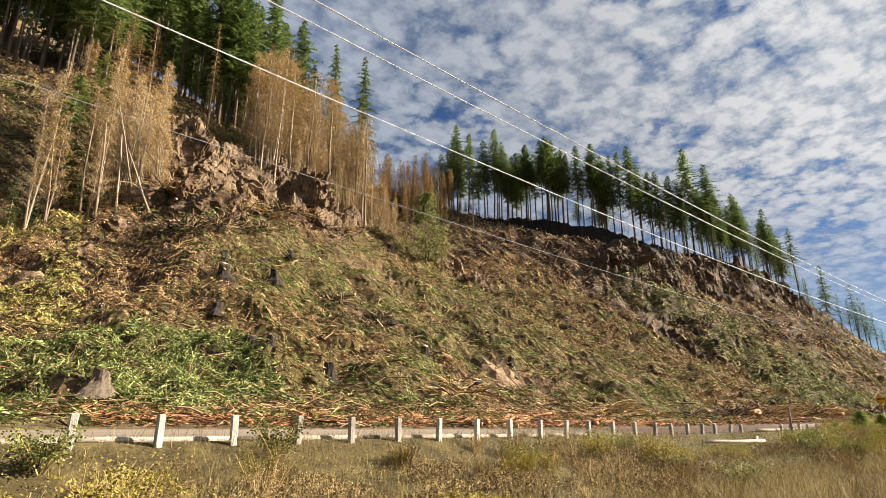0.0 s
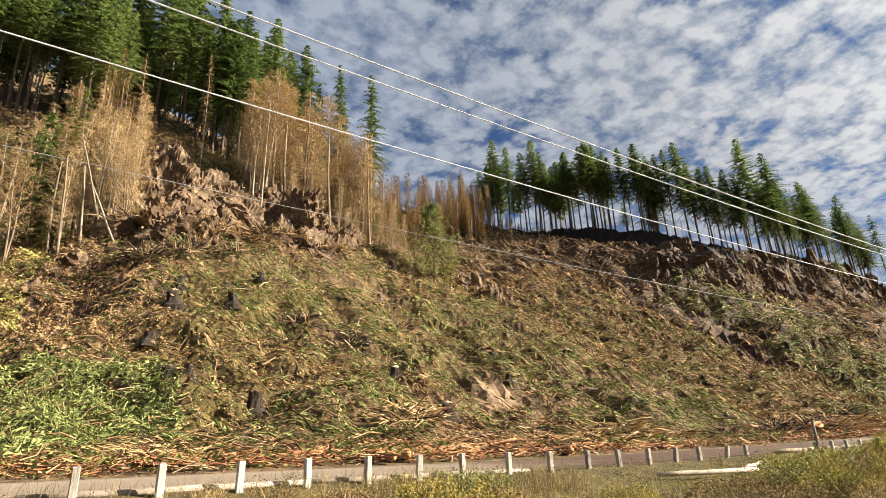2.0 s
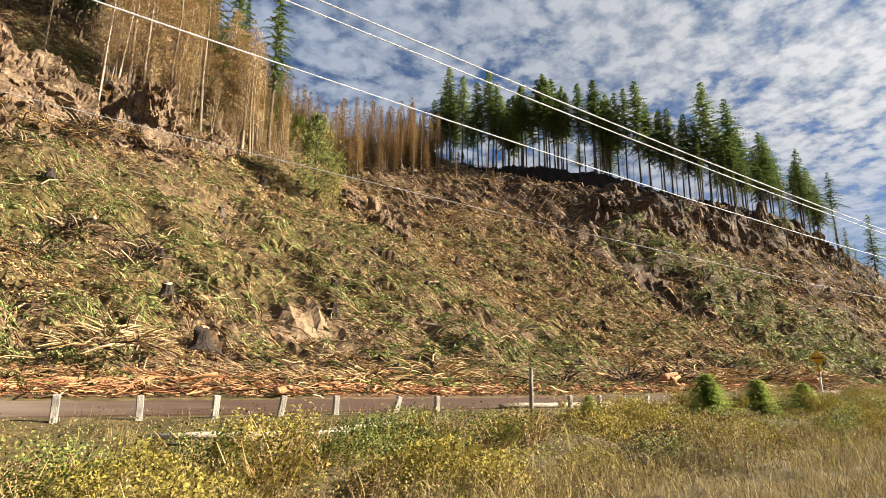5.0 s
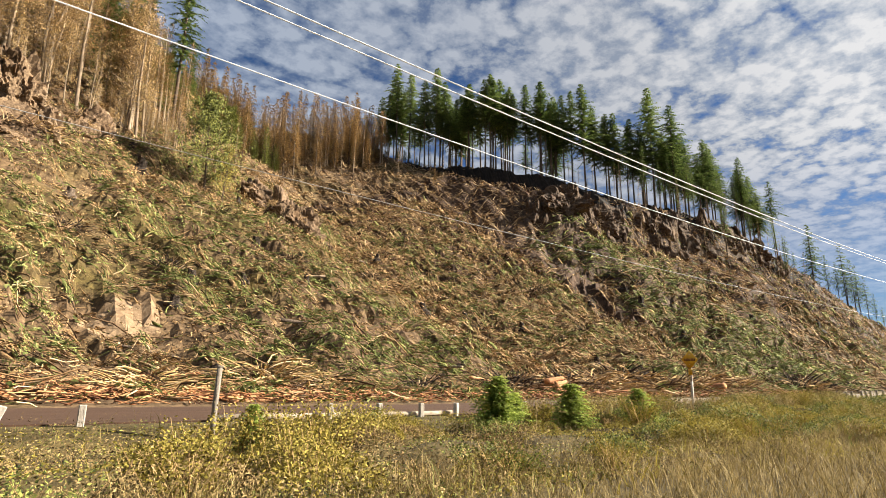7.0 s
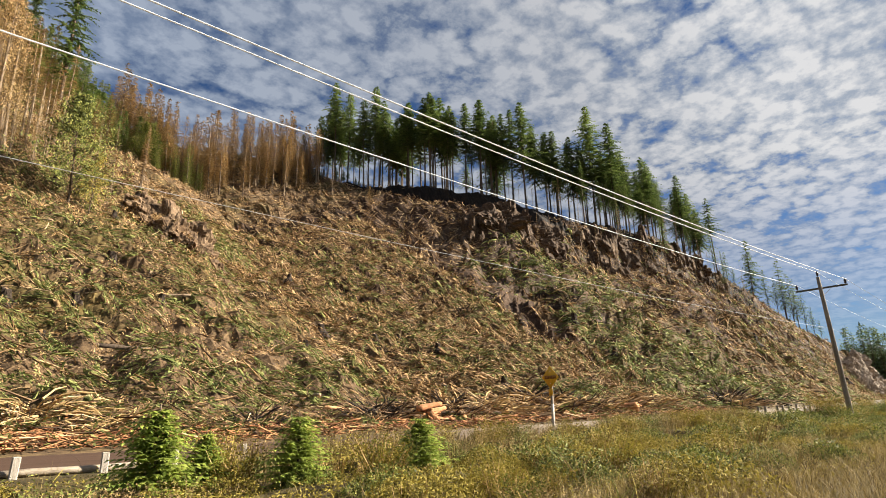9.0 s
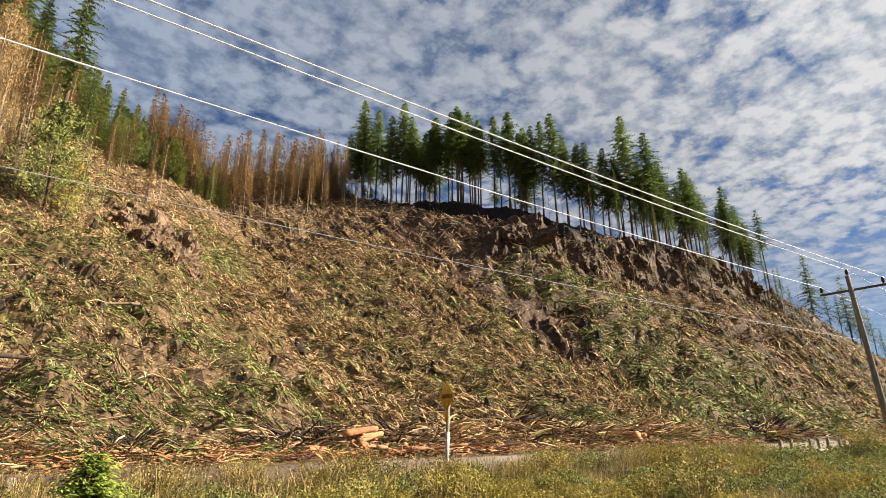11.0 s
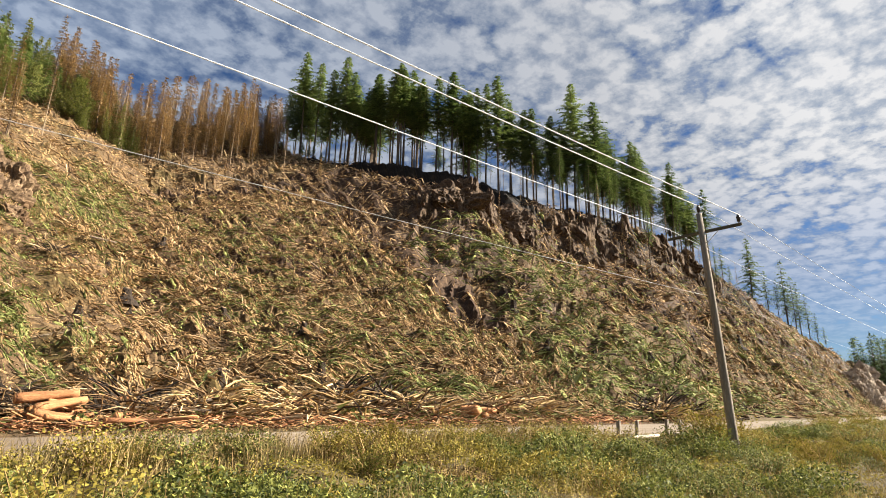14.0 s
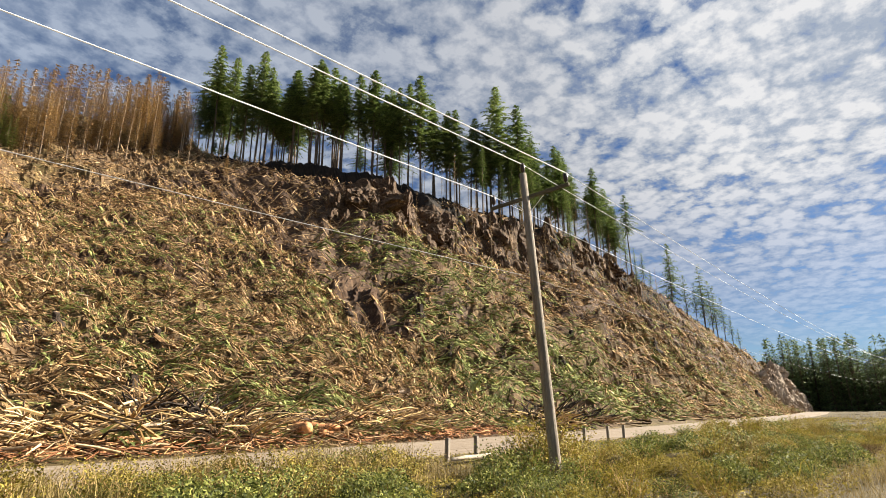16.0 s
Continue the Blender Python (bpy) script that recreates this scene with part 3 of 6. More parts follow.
def conifer(name, h, crown_from, reach, seed, needles, bark, label, category, whorl=0.55, clump=0.75, density=1.0, stubs=30, droop=0.3, thick=0.0085, crown_name="crown", fan=0.5):
    """A tall conifer: tapered trunk, dead stubs and whorls of drooping limbs, each with flat sprays on both sides."""
    rnd = random.Random(seed)
    root = base(name, Matrix(), label, category)
    tr = Soup()
    lean = Vector((rnd.uniform(-0.012, 0.012), rnd.uniform(-0.012, 0.012), 0))
    axis = lambda z: Vector((lean.x * z + 0.12 * math.sin(z * 0.21 + seed), lean.y * z + 0.1 * math.cos(z * 0.17 + seed) - 0.1, z))  # noqa: E731
    zs = [-0.8, 0.5, h * 0.12, h * 0.3, h * 0.5, h * 0.7, h * 0.87, h]
    r0 = h * thick
    tr.tube([axis(z) for z in zs], [r0 * 1.5, r0 * 1.12, r0 * 0.95, r0 * 0.8, r0 * 0.6, r0 * 0.38, r0 * 0.18, 0.02], 7)
    for _ in range(stubs):
        z = h * rnd.uniform(0.1, crown_from + 0.12)
        a = rnd.uniform(0, 2 * math.pi)
        ln = rnd.uniform(0.3, reach * 0.35)
        p = axis(z)
        tr.tube([p, p + Vector((math.cos(a) * ln, math.sin(a) * ln, -0.2 * ln))], [0.035, 0.012], 3, cap=False)
    sprays = []
    z = h * crown_from
    thin_side = rnd.uniform(0, 2 * math.pi)
    while z < h - 0.2:
        u = (z - h * crown_from) / (h * (1 - crown_from))
        prof = (1 - u) ** 0.85 * min(1.0, 0.5 + u * 3.2) + 0.02
        turn = rnd.uniform(0, 6.28)
        n_limbs = max(3, round((3.2 + 3.6 * prof) * density))
        for b in range(n_limbs):
            a = turn + 6.283 * (b + rnd.uniform(-0.25, 0.25)) / n_limbs
            if rnd.random() < 0.1 + 0.25 * (1 - u) * (0.5 + 0.5 * math.cos(a - thin_side)):
                continue
            ln = reach * prof * rnd.uniform(0.62, 1.15)
            out, side = Vector((math.cos(a), math.sin(a), 0)), Vector((-math.sin(a), math.cos(a), 0))
            p0 = axis(min(h - 0.1, z + rnd.uniform(-0.3, 0.3) * whorl))
            rise, fall = 0.28 - 0.3 * (1 - u) + 0.5 * max(0.0, u - 0.75), droop * rnd.uniform(0.7, 1.4)
            if ln > 1.5:
                tr.tube([p0, p0 + out * ln * 0.45 + Vector((0, 0, (rise * 0.45 - fall * 0.2) * ln)), p0 + out * ln * 0.9 + Vector((0, 0, (rise * 0.9 - fall * 0.81) * ln))], [0.05, 0.03, 0.01], 3, cap=False)
            n = max(2, round(ln / (clump * 0.5)))
            for k in range(n):
                s = (k + rnd.uniform(0.55, 1.0)) / n
                c = p0 + out * ln * s + Vector((0, 0, (rise * s - fall * s * s) * ln))
                w = clump * (1.1 - 0.6 * s) * rnd.uniform(0.65, 1.25)
                e = out * w * fan * 0.6
                for q in (-1, 1):
                    d = (side * q * rnd.uniform(0.6, 1.0) + out * rnd.uniform(0.35, 0.8) + Vector((0, 0, rnd.uniform(-0.5, 0.0)))) * w
                    sprays += [c - e, c + e, c + d]
                d = (out * rnd.uniform(0.2, 0.9) + side * rnd.uniform(-0.3, 0.3) + Vector((0, 0, rnd.uniform(-0.75, -0.1)))) * w * 0.9
                e = side * w * fan * 0.5
                sprays += [c - e, c + e, c + d]
        z += whorl * rnd.uniform(0.75, 1.25) * (1.15 - 0.45 * u)
    t = axis(h)
    sprays += [t + Vector((-0.1, 0, -0.6)) * min(1, h / 20), t + Vector((0.1, 0, -0.6)) * min(1, h / 20), t + Vector((0, 0, 0.3)) * min(1, h / 20)]
    tr.obj("trunk", bark, root, smooth=True)
    tri_mesh(crown_name, [tuple(v) for v in sprays], np.arange(len(sprays)).reshape(-1, 3), needles, parent=root)
    return root


def thin_tree(name, h, seed, leaves, bark, label, category, twigs=120, leaf=0.16, crown_from=0.25, spread=0.22, trunks=1, leafy=3, thick=0.008):
    """A slender broadleaf or dead tree: bent trunk, fine twigs, small leaves."""
    rnd = random.Random(seed)
    root = base(name, Matrix(), label, category)
    tr, lv = Soup(), []
    for k in range(trunks):
        lx, ly = rnd.uniform(-0.06, 0.06) + 0.03 * k, rnd.uniform(-0.05, 0.05)
        w = rnd.uniform(0, 6)
        hh = h * rnd.uniform(0.75, 1.0) if k else h
        ax = lambda z, lx=lx, ly=ly, w=w: Vector((lx * z + 0.1 * math.sin(z * 0.5 + w), ly * z + 0.1 * math.cos(z * 0.4 + w) - 0.1, z))  # noqa: E731
        r = h * thick
        tr.tube([ax(z) for z in (-0.6, 0.4, hh * 0.35, hh * 0.7, hh)], [r * 1.4, r, r * 0.8, r * 0.45, 0.012], 6)
        for _ in range(twigs // trunks):
            u = crown_from + (1 - crown_from) * rnd.random()
            p = ax(hh * u)
            a = rnd.uniform(0, 2 * math.pi)
            ln = h * spread * (1.15 - u) * rnd.uniform(0.4, 1.1) + 0.15
            tip = p + Vector((math.cos(a) * ln, math.sin(a) * ln, ln * rnd.uniform(0.1, 0.8)))
            tr.tube([p, tip], [0.017, 0.006], 3, cap=False)
            for _ in range(leafy):
                c = p.lerp(tip, rnd.uniform(0.3, 1.05)) + Vector((rnd.gauss(0, 0.14), rnd.gauss(0, 0.14), rnd.gauss(0, 0.14))) * (0.5 + leaf * 3)
                d = Vector((rnd.uniform(-1, 1), rnd.uniform(-1, 1), rnd.uniform(-1, 0.4))).normalized() * leaf * rnd.uniform(0.6, 1.4)
                e = d.orthogonal().normalized() * leaf * 0.4
                lv += [c - d * 0.3 + e * 0.2, c + d * 0.4 - e, c + d, c - d * 0.3 + e * 0.2, c + d, c + d * 0.4 + e]
    tr.obj("trunk", bark, root, smooth=True)
    tri_mesh("crown", [tuple(v) for v in lv], np.arange(len(lv)).reshape(-1, 3), leaves, parent=root)
    return root


def stand(m_list, x, y, scale, turn, squash=1.0, sink=0.2, lean=0.0, group=""):
    t = m_list
    m = Matrix.Translation((x, y, ground_z(x, y) - sink)) @ Euler((lean, 0, turn)).to_matrix().to_4x4() @ Matrix.Diagonal((scale * squash, scale * squash, scale, 1))
    ob = copy_thing(t, m)
    if group:
        tagged(ob, group=group)
    return ob


def set_first(ob, x, y, scale=1.0, turn=0.0, sink=0.2, group=""):
    ob.matrix_basis = Matrix.Translation((x, y, ground_z(x, y) - sink)) @ Matrix.Rotation(turn, 4, "Z") @ Matrix.Scale(scale, 4)
    if group:
        tagged(ob, group=group)


def join_stand(proto, places, label):
    """Far trees of one kind that nobody could count, joined into one mesh."""
    verts, tris, index, mats, n = [], [], [], [], 0
    for which, ob in enumerate(proto.children):
        me = ob.data
        me.calc_loop_triangles()
        co, tr = np.empty(len(me.vertices) * 3, np.float32), np.empty(len(me.loop_triangles) * 3, np.int32)
        me.vertices.foreach_get("co", co), me.loop_triangles.foreach_get("vertices", tr)
        co, tr = co.reshape(-1, 3), tr.reshape(-1, 3)
        mats.append(me.materials[0])
        for x, y, scale, turn in places:
            c, s = math.cos(turn) * scale, math.sin(turn) * scale
            rot = np.array([[c, s, 0], [-s, c, 0], [0, 0, scale]], np.float32)
            verts.append(co @ rot + np.array([x, y, ground_z(x, y) - 0.2], np.float32))
            tris.append(tr + n)
            index.append(np.full(len(tr), which, np.int32))
            n += len(co)
    return tri_mesh(proto.name.split(".")[0] + "_stand", np.concatenate(verts), np.concatenate(tris), mats, label, "trees", np.concatenate(index))


rnd = random.Random(11)
GROVE = "firs on the ridge"
fir_a = conifer("fir_tree", 42, 0.47, 8.6, 1, M_FIR, M_BARK, "tall dark green fir with a long bare trunk on the ridge", "tree", whorl=0.85, clump=1.2, density=1.0, stubs=26)
fir_b = conifer("fir_tree", 42, 0.54, 7.8, 2, M_FIR, M_BARK, "tall dark green fir with a long bare trunk on the ridge", "tree", stubs=26, whorl=0.85, clump=1.15, density=1.0)
fir_c = conifer("fir_tree", 42, 0.36, 10.5, 3, M_FIR, M_BARK, "broad conical dark green fir standing on the ridge", "tree", whorl=0.85, clump=1.25, density=1.0, stubs=14)
fir_d = conifer("fir_tree", 42, 0.33, 5.6, 4, M_FIR, M_BARK, "slim dark green fir with sparse layered branches", "tree", density=0.9, whorl=0.9, clump=0.8)
far_fir = conifer("fir_tree", 42, 0.2, 9.5, 71, M_FIR_FAR, M_BARK, "dark green fir deep in the wood", "tree", whorl=1.9, clump=2.3, density=1.0, stubs=0)
set_first(far_fir, 440, 60, 0.85, group="far firs along the road")
# the five trees that mark the grove's outline
for ob, x, y, top in ((fir_a, 158.0, 181.0, 134.6), (fir_d, 58.7, 101.2, 83.9), (fir_c, 198.0, 116.0, 111.0), (fir_b, 284.3, 87.0, 84.6)):
    g = ground_z(x, y)
    set_first(ob, x, y, (top - g) / 42, 0.4, group=GROVE if x > 100 else "forest above the rocks")
for x, y, top in ((226.7, 97.5, 102.9), (224.1, 104.0, 112.0)):
    stand(fir_c, x, y, (top - ground_z(x, y)) / 42, x, group=GROVE)
n_left, n_right = 46, 36
for k in range(n_left + n_right):
    if k < n_left:
        x = 157 + 42 * ((k + rnd.random()) / n_left)
    else:
        x = 199 + 84 * ((k - n_left + rnd.random()) / n_right)
    off = rnd.uniform(0.5, 11) if x < 200 else rnd.uniform(0, 6)
    y = float(np.interp(x, CREST_X, CREST_Y)) + off * (1.6 if x < 200 else 1)
    top = float(np.interp(x, [157, 175, 188, 192, 200, 225, 245, 262, 284], [42, 45, 41, 33, 40, 41, 36, 34, 31]))
    t = rnd.choice((fir_a, fir_b, fir_b, fir_a) if x < 196 else (fir_a, fir_c, fir_c, fir_b))
    stand(t, x, y, top / 42 * rnd.uniform(0.7, 1.05), rnd.uniform(0, 6.28), squash=rnd.uniform(0.9, 1.2), group=GROVE)

for k in range(10):
    x, y = rnd.uniform(166, 179), rnd.uniform(154, 168)
    stand(rnd.choice((fir_a, fir_b)), x, y, rnd.uniform(0.9, 1.05), rnd.uniform(0, 6.28), group=GROVE)
for k in range(22):
    x = rnd.uniform(148, 166)
    y = float(np.interp(x, CREST_X, CREST_Y)) + rnd.uniform(-1, 7)
    stand(far_fir, x, y, rnd.uniform(3, 9) / 42, rnd.uniform(0, 6.28), squash=1.5, group="low firs under the ridge trees")
# forest above the rock outcrops
FOREST = "forest above the rocks"
for x, y, h in ((50.5, 101, 37), (53.5, 104, 30), (47, 103, 31), (62, 108, 22)):
    stand(fir_d, x, y, h / 42, rnd.uniform(0, 6.28), group=FOREST)
for x, y, top in ((-4, 114, 93), (3, 112, 97.3), (9.9, 112, 101.9), (15.6, 108, 98.8), (20.5, 108, 100.8), (26.2, 106, 95.1), (31, 104, 91.3), (37, 103, 91), (44.1, 104, 87.3)):
    stand(fir_c if x > 18 else fir_a, x, y, (top - ground_z(x, y)) / 42, x, squash=0.8, group=FOREST)
for k in range(64):
    x = rnd.uniform(-16, 46)
    y = rnd.uniform(97, 132) if x > 12 else rnd.uniform(92, 132)
    if x < 3:
        y = max(y, 113)
    stand(rnd.choice((fir_a, fir_b, fir_b, fir_c)), x, y, rnd.uniform(25, 36) / 42, rnd.uniform(0, 6.28), squash=rnd.uniform(0.7, 1.0), group=FOREST)

join_stand(far_fir, [(rnd.uniform(-25, 54), rnd.uniform(112, 165), rnd.uniform(16, 30) / 42, rnd.uniform(0, 6.28)) for k in range(75)], "dense dark green firs deep in the forest")
NEAR_END = []
# young dark fir group beside the saplings at the slope's near end
for x, y, h in ((1.2, 75, 8), (4.5, 79, 22), (3.4, 78, 19), (5.4, 81, 24), (-0.5, 72, 6), (2.4, 80, 15), (6.5, 84, 25), (5.2, 76, 12), (-3.0, 76, 5)):
    NEAR_END.append((x, y, h))

# dead and browned trees
dead_a = conifer("dead_fir", 24, 0.14, 3.6, 21, M_DEAD, M_BARK, "browned dead fir with rust-coloured needles", "tree", whorl=1.0, clump=0.95, density=1.05, stubs=8, droop=0.2, fan=0.26)
dead_b = conifer("dead_fir", 24, 0.3, 2.7, 22, M_DEAD, M_BARK_PALE, "thin browned dead fir with a pale trunk", "tree", whorl=1.05, clump=0.8, density=0.9, stubs=14, droop=0.2, fan=0.22)
dead_c = conifer("dead_fir", 24, 0.10, 4.2, 23, M_DEAD, M_BARK, "browned dead fir with rust-coloured needles", "tree", whorl=1.0, clump=1.0, density=1.05, stubs=6, droop=0.2, fan=0.28)
DEADS = "dead firs along the gully"
set_first(dead_a, 118, 168, 1.1, group=DEADS), set_first(dead_b, 106, 166, 1.0, group=DEADS), set_first(dead_c, 143.2, 134.4, 0.36, group=DEADS)
for k in range(130):
    x = rnd.uniform(86, 150)
    y = rnd.uniform(163, 180) + (4 if x > 135 else 0)
    stand(rnd.choice((dead_a, dead_b, dead_a, dead_c)), x, y, rnd.uniform(8, 25) / 24, rnd.uniform(0, 6.28), squash=rnd.uniform(0.8, 1.35), group=DEADS)
dead_far = conifer("dead_fir", 24, 0.16, 3.6, 24, M_DEAD, M_BARK_PALE, "browned dead fir with rust-coloured needles", "tree", whorl=1.6, clump=1.5, density=1.0, stubs=4, droop=0.2, fan=0.24)
set_first(dead_far, 112, 182, 0.8, group=DEADS)
join_stand(dead_far, [(rnd.uniform(84, 152), rnd.uniform(178, 212), rnd.uniform(9, 24) / 24, rnd.uniform(0, 6.28)) for k in range(125)], "dense stand of browned dead firs deep in the gully")
for k in range(12):
    stand(dead_b, rnd.uniform(4, 16), rnd.uniform(86, 93), rnd.uniform(15, 24) / 24, rnd.uniform(0, 6.28), group="browned trees by the outcrop")
for k in range(27):
    x, y = rnd.uniform(33, 60), rnd.uniform(85, 106)
    if y > 82 + (x - 40) * 0.4:
        stand(rnd.choice((dead_a, dead_b, dead_b)), x, y, rnd.uniform(14, 26) / 24, rnd.uniform(0, 6.28), group="browned trees by the outcrop")
for k in range(22):
    x, y = rnd.uniform(58, 82), rnd.uniform(98, 150)
    stand(rnd.choice((dead_a, dead_b, dead_c)), x, y, rnd.uniform(8, 17) / 24, rnd.uniform(0, 6.28), group="browned trees in the gully")
young = conifer("young_fir", 24, 0.06, 5.0, 31, M_FIR_SLOPE, M_BARK, "yellow-green young fir on the slope", "tree", whorl=1.0, clump=0.95, density=0.9, stubs=4)
set_first(young, 146, 186, 0.75, group="young firs on the far slope")
mixed = conifer("young_fir", 24, 0.05, 5.2, 33, M_FIR, M_BARK_PALE, "dense dark young fir in mixed growth", "tree", whorl=1.5, clump=1.5, density=1.0, stubs=3)
for x, y, h in NEAR_END:
    stand(mixed if x < 3.5 else young, x, y, h / 24, rnd.uniform(0, 6.28), squash=1.0, group="firs beside the outcrop")
for k in range(26):
    stand(young, rnd.uniform(80, 102), rnd.uniform(160, 176), rnd.uniform(0.4, 0.85), rnd.uniform(0, 6.28), group="young firs on the far slope")
for k in range(16):
    x, y = rnd.uniform(140, 158), rnd.uniform(186, 200)
    stand(young, x, y, rnd.uniform(0.35, 0.6), rnd.uniform(0, 6.28), group="young firs on the far slope")
set_first(mixed, 66, 176, 0.6, group="mixed growth above the gully")
for k in range(175):
    x = rnd.uniform(44, 100)
    y = float(np.interp(x, [46, 57, 64, 73, 83, 98], [116, 124, 140, 158, 163, 172])) + 48 * rnd.random() ** 0.9
    t = rnd.choice((young, mixed, mixed, mixed, dead_c, mixed, young)) if x < 80 else rnd.choice((young, mixed, mixed, dead_a, dead_c))
    stand(t, x, y, (rnd.uniform(11, 20) + max(0.0, min(10.0, (104 - x) * 0.35))) / 24, rnd.uniform(0, 6.28), squash=rnd.uniform(0.9, 1.3), group="mixed growth above the gully")
for t, x, y, s in ((dead_c, 150, 142, 0.3), (dead_b, 139, 150, 0.5), (dead_a, 132, 158, 0.6), (dead_b, 125, 156, 0.7), (dead_a, 112, 157, 0.75), (dead_b, 153, 150, 0.45)):
    stand(t, x, y, s, x, group=DEADS)

# slender browned broadleaf trees
sap_a = thin_tree("bare_sapling", 15, 41, M_TWIG, M_BARK_PALE, "slender pale-barked sapling with withered tan leaves", "tree", twigs=150, leaf=0.09, leafy=18, spread=0.17)
sap_b = thin_tree("bare_sapling", 15, 42, M_TWIG, M_BARK_PALE, "slender pale-barked sapling with withered tan leaves", "tree", twigs=150, leaf=0.09, leafy=18, spread=0.18, trunks=2)
SAPS = "withered saplings by the outcrop"
set_first(sap_a, 9, 78, 1.05, group=SAPS), set_first(sap_b, 13, 77, 0.95, group=SAPS)
for k in range(56):
    x, y = rnd.uniform(1, 14.5), rnd.uniform(71.5, 90)
    stand(rnd.choice((sap_a, sap_b)), x, y, rnd.uniform(0.55, 1.25), rnd.uniform(0, 6.28), group=SAPS)
for k in range(30):
    x = rnd.uniform(36, 62)
    y = rnd.uniform(80, 88) + max(0, x - 48) * 0.5
    stand(rnd.choice((sap_a, sap_b)), x, y, rnd.uniform(0.35, 0.8), rnd.uniform(0, 6.28), group=SAPS)
for k in range(36):
    x, y = rnd.uniform(29, 53), rnd.uniform(84, 97)
    stand(rnd.choice((sap_a, sap_b)), x, y, rnd.uniform(1.0, 1.75), rnd.uniform(0, 6.28), squash=1.3, group=SAPS)
# tall lone trunks in front of the outcrop
for x, y, h in ((30.5, 78.5, 26), (23, 92, 24), (57, 88, 16), (63, 86, 13), (66, 90, 12)):
    stand(dead_b, x, y, h / 24, x, squash=0.7, group="browned trees by the outcrop")
# bare trunks leaning over beside the outcrop
for a, b in (
    ((12.9, 70.7, 23.2), (9.0, 70.7, 31.7)),
    ((16.3, 74.7, 29.5), (8.8, 74.2, 36.1)),
    ((11.1, 73.0, 25.3), (7.5, 71.5, 37.1)),
    ((7.2, 71.7, 21.4), (6.4, 70.7, 34.2)),
    ((9.2, 71.8, 22.7), (8.2, 71.1, 33.4)),
):
    s, a, b = Soup(), Vector(a), Vector(b)
    s.tube([a - (b - a) * 0.05, a.lerp(b, 0.35) + Vector((0, 0.1, -0.12)), a.lerp(b, 0.7) + Vector((0.06, 0, -0.1)), b], [0.15, 0.13, 0.1, 0.05], 7)
    for u in (0.3, 0.45, 0.55, 0.65, 0.75, 0.85, 0.93):
        p = a.lerp(b, u)
        s.tube([p, p + Vector((rnd.uniform(-0.9, 0.9), rnd.uniform(-0.4, 0.4), rnd.uniform(0.0, 0.6)))], [0.025, 0.008], 3, cap=False)
    tagged(s.obj("leaning_trunk", M_BARK_PALE, smooth=True), "bare pale trunk leaning beside the rock outcrop", "tree", "leaning trunks by the outcrop")
leafy_a = thin_tree("broadleaf_tree", 15, 45, M_LEAF_GREEN, M_BARK, "small broadleaf tree with pale green autumn leaves", "tree", twigs=260, leaf=0.3, leafy=26, spread=0.46, crown_from=0.12, thick=0.01)
leafy_b = thin_tree("broadleaf_tree", 12, 46, M_LEAF, M_BARK, "small broadleaf tree with yellowing leaves", "tree", twigs=160, leaf=0.28, leafy=8, spread=0.3, crown_from=0.2, thick=0.01)
set_first(leafy_a, 59.5, 77.0, 1.0), set_first(leafy_b, 61.5, 75.0, 0.7)
for x, y, s in ((86, 165, 0.9), (76, 168, 0.8), (90, 170, 0.7), (50, 100, 0.6)):
    stand(leafy_a, x, y, s, x)
# snags and sparse trees towards the nose of the hill
snag = conifer("sparse_fir", 30, 0.25, 7.0, 51, M_FIR, M_BARK, "sparse half-dead fir on the skyline", "tree", whorl=1.3, clump=1.2, density=1.0, stubs=40, fan=0.42)
set_first(snag, 331, 90, 1.1, group="sparse firs on the skyline")
for x, y, h in ((334.2, 91, 34), (339, 87, 20), (342, 84, 16), (349, 83, 30), (352, 81, 25), (355, 80, 24), (358, 78, 19), (346, 82, 18), (362, 76, 14), (300, 89, 14), (304, 88, 9), (364, 74, 9)):
    stand(snag, x, y, h / 30, x, group="sparse firs on the skyline")
for x, y, h in ((176, 95, 15), (188, 92, 16), (196, 93, 15), (207, 88, 14), (222, 86, 17), (232, 84, 15), (240, 82, 16), (251, 80, 12), (262, 79, 14), (272, 78, 12), (280, 76, 11), (215, 84, 10), (246, 80, 13), (268, 80, 15), (203, 92, 16), (183, 84, 9), (190, 72, 8)):
    stand(dead_b, x, y, h / 24, x, squash=0.55, group="bare snags on the cliff")
for k in range(46):
    x = rnd.uniform(192, 286)
    y = float(np.interp(x, CREST_X, CREST_Y)) - rnd.uniform(1, 13)
    if rnd.random() < 0.72:
        stand(dead_b, x, y, rnd.uniform(8, 18) / 24, rnd.uniform(0, 6.28), squash=0.5, group="bare snags on the cliff")
    else:
        stand(fir_d, x, y, rnd.uniform(18, 28) / 42, rnd.uniform(0, 6.28), squash=0.9, group=GROVE)
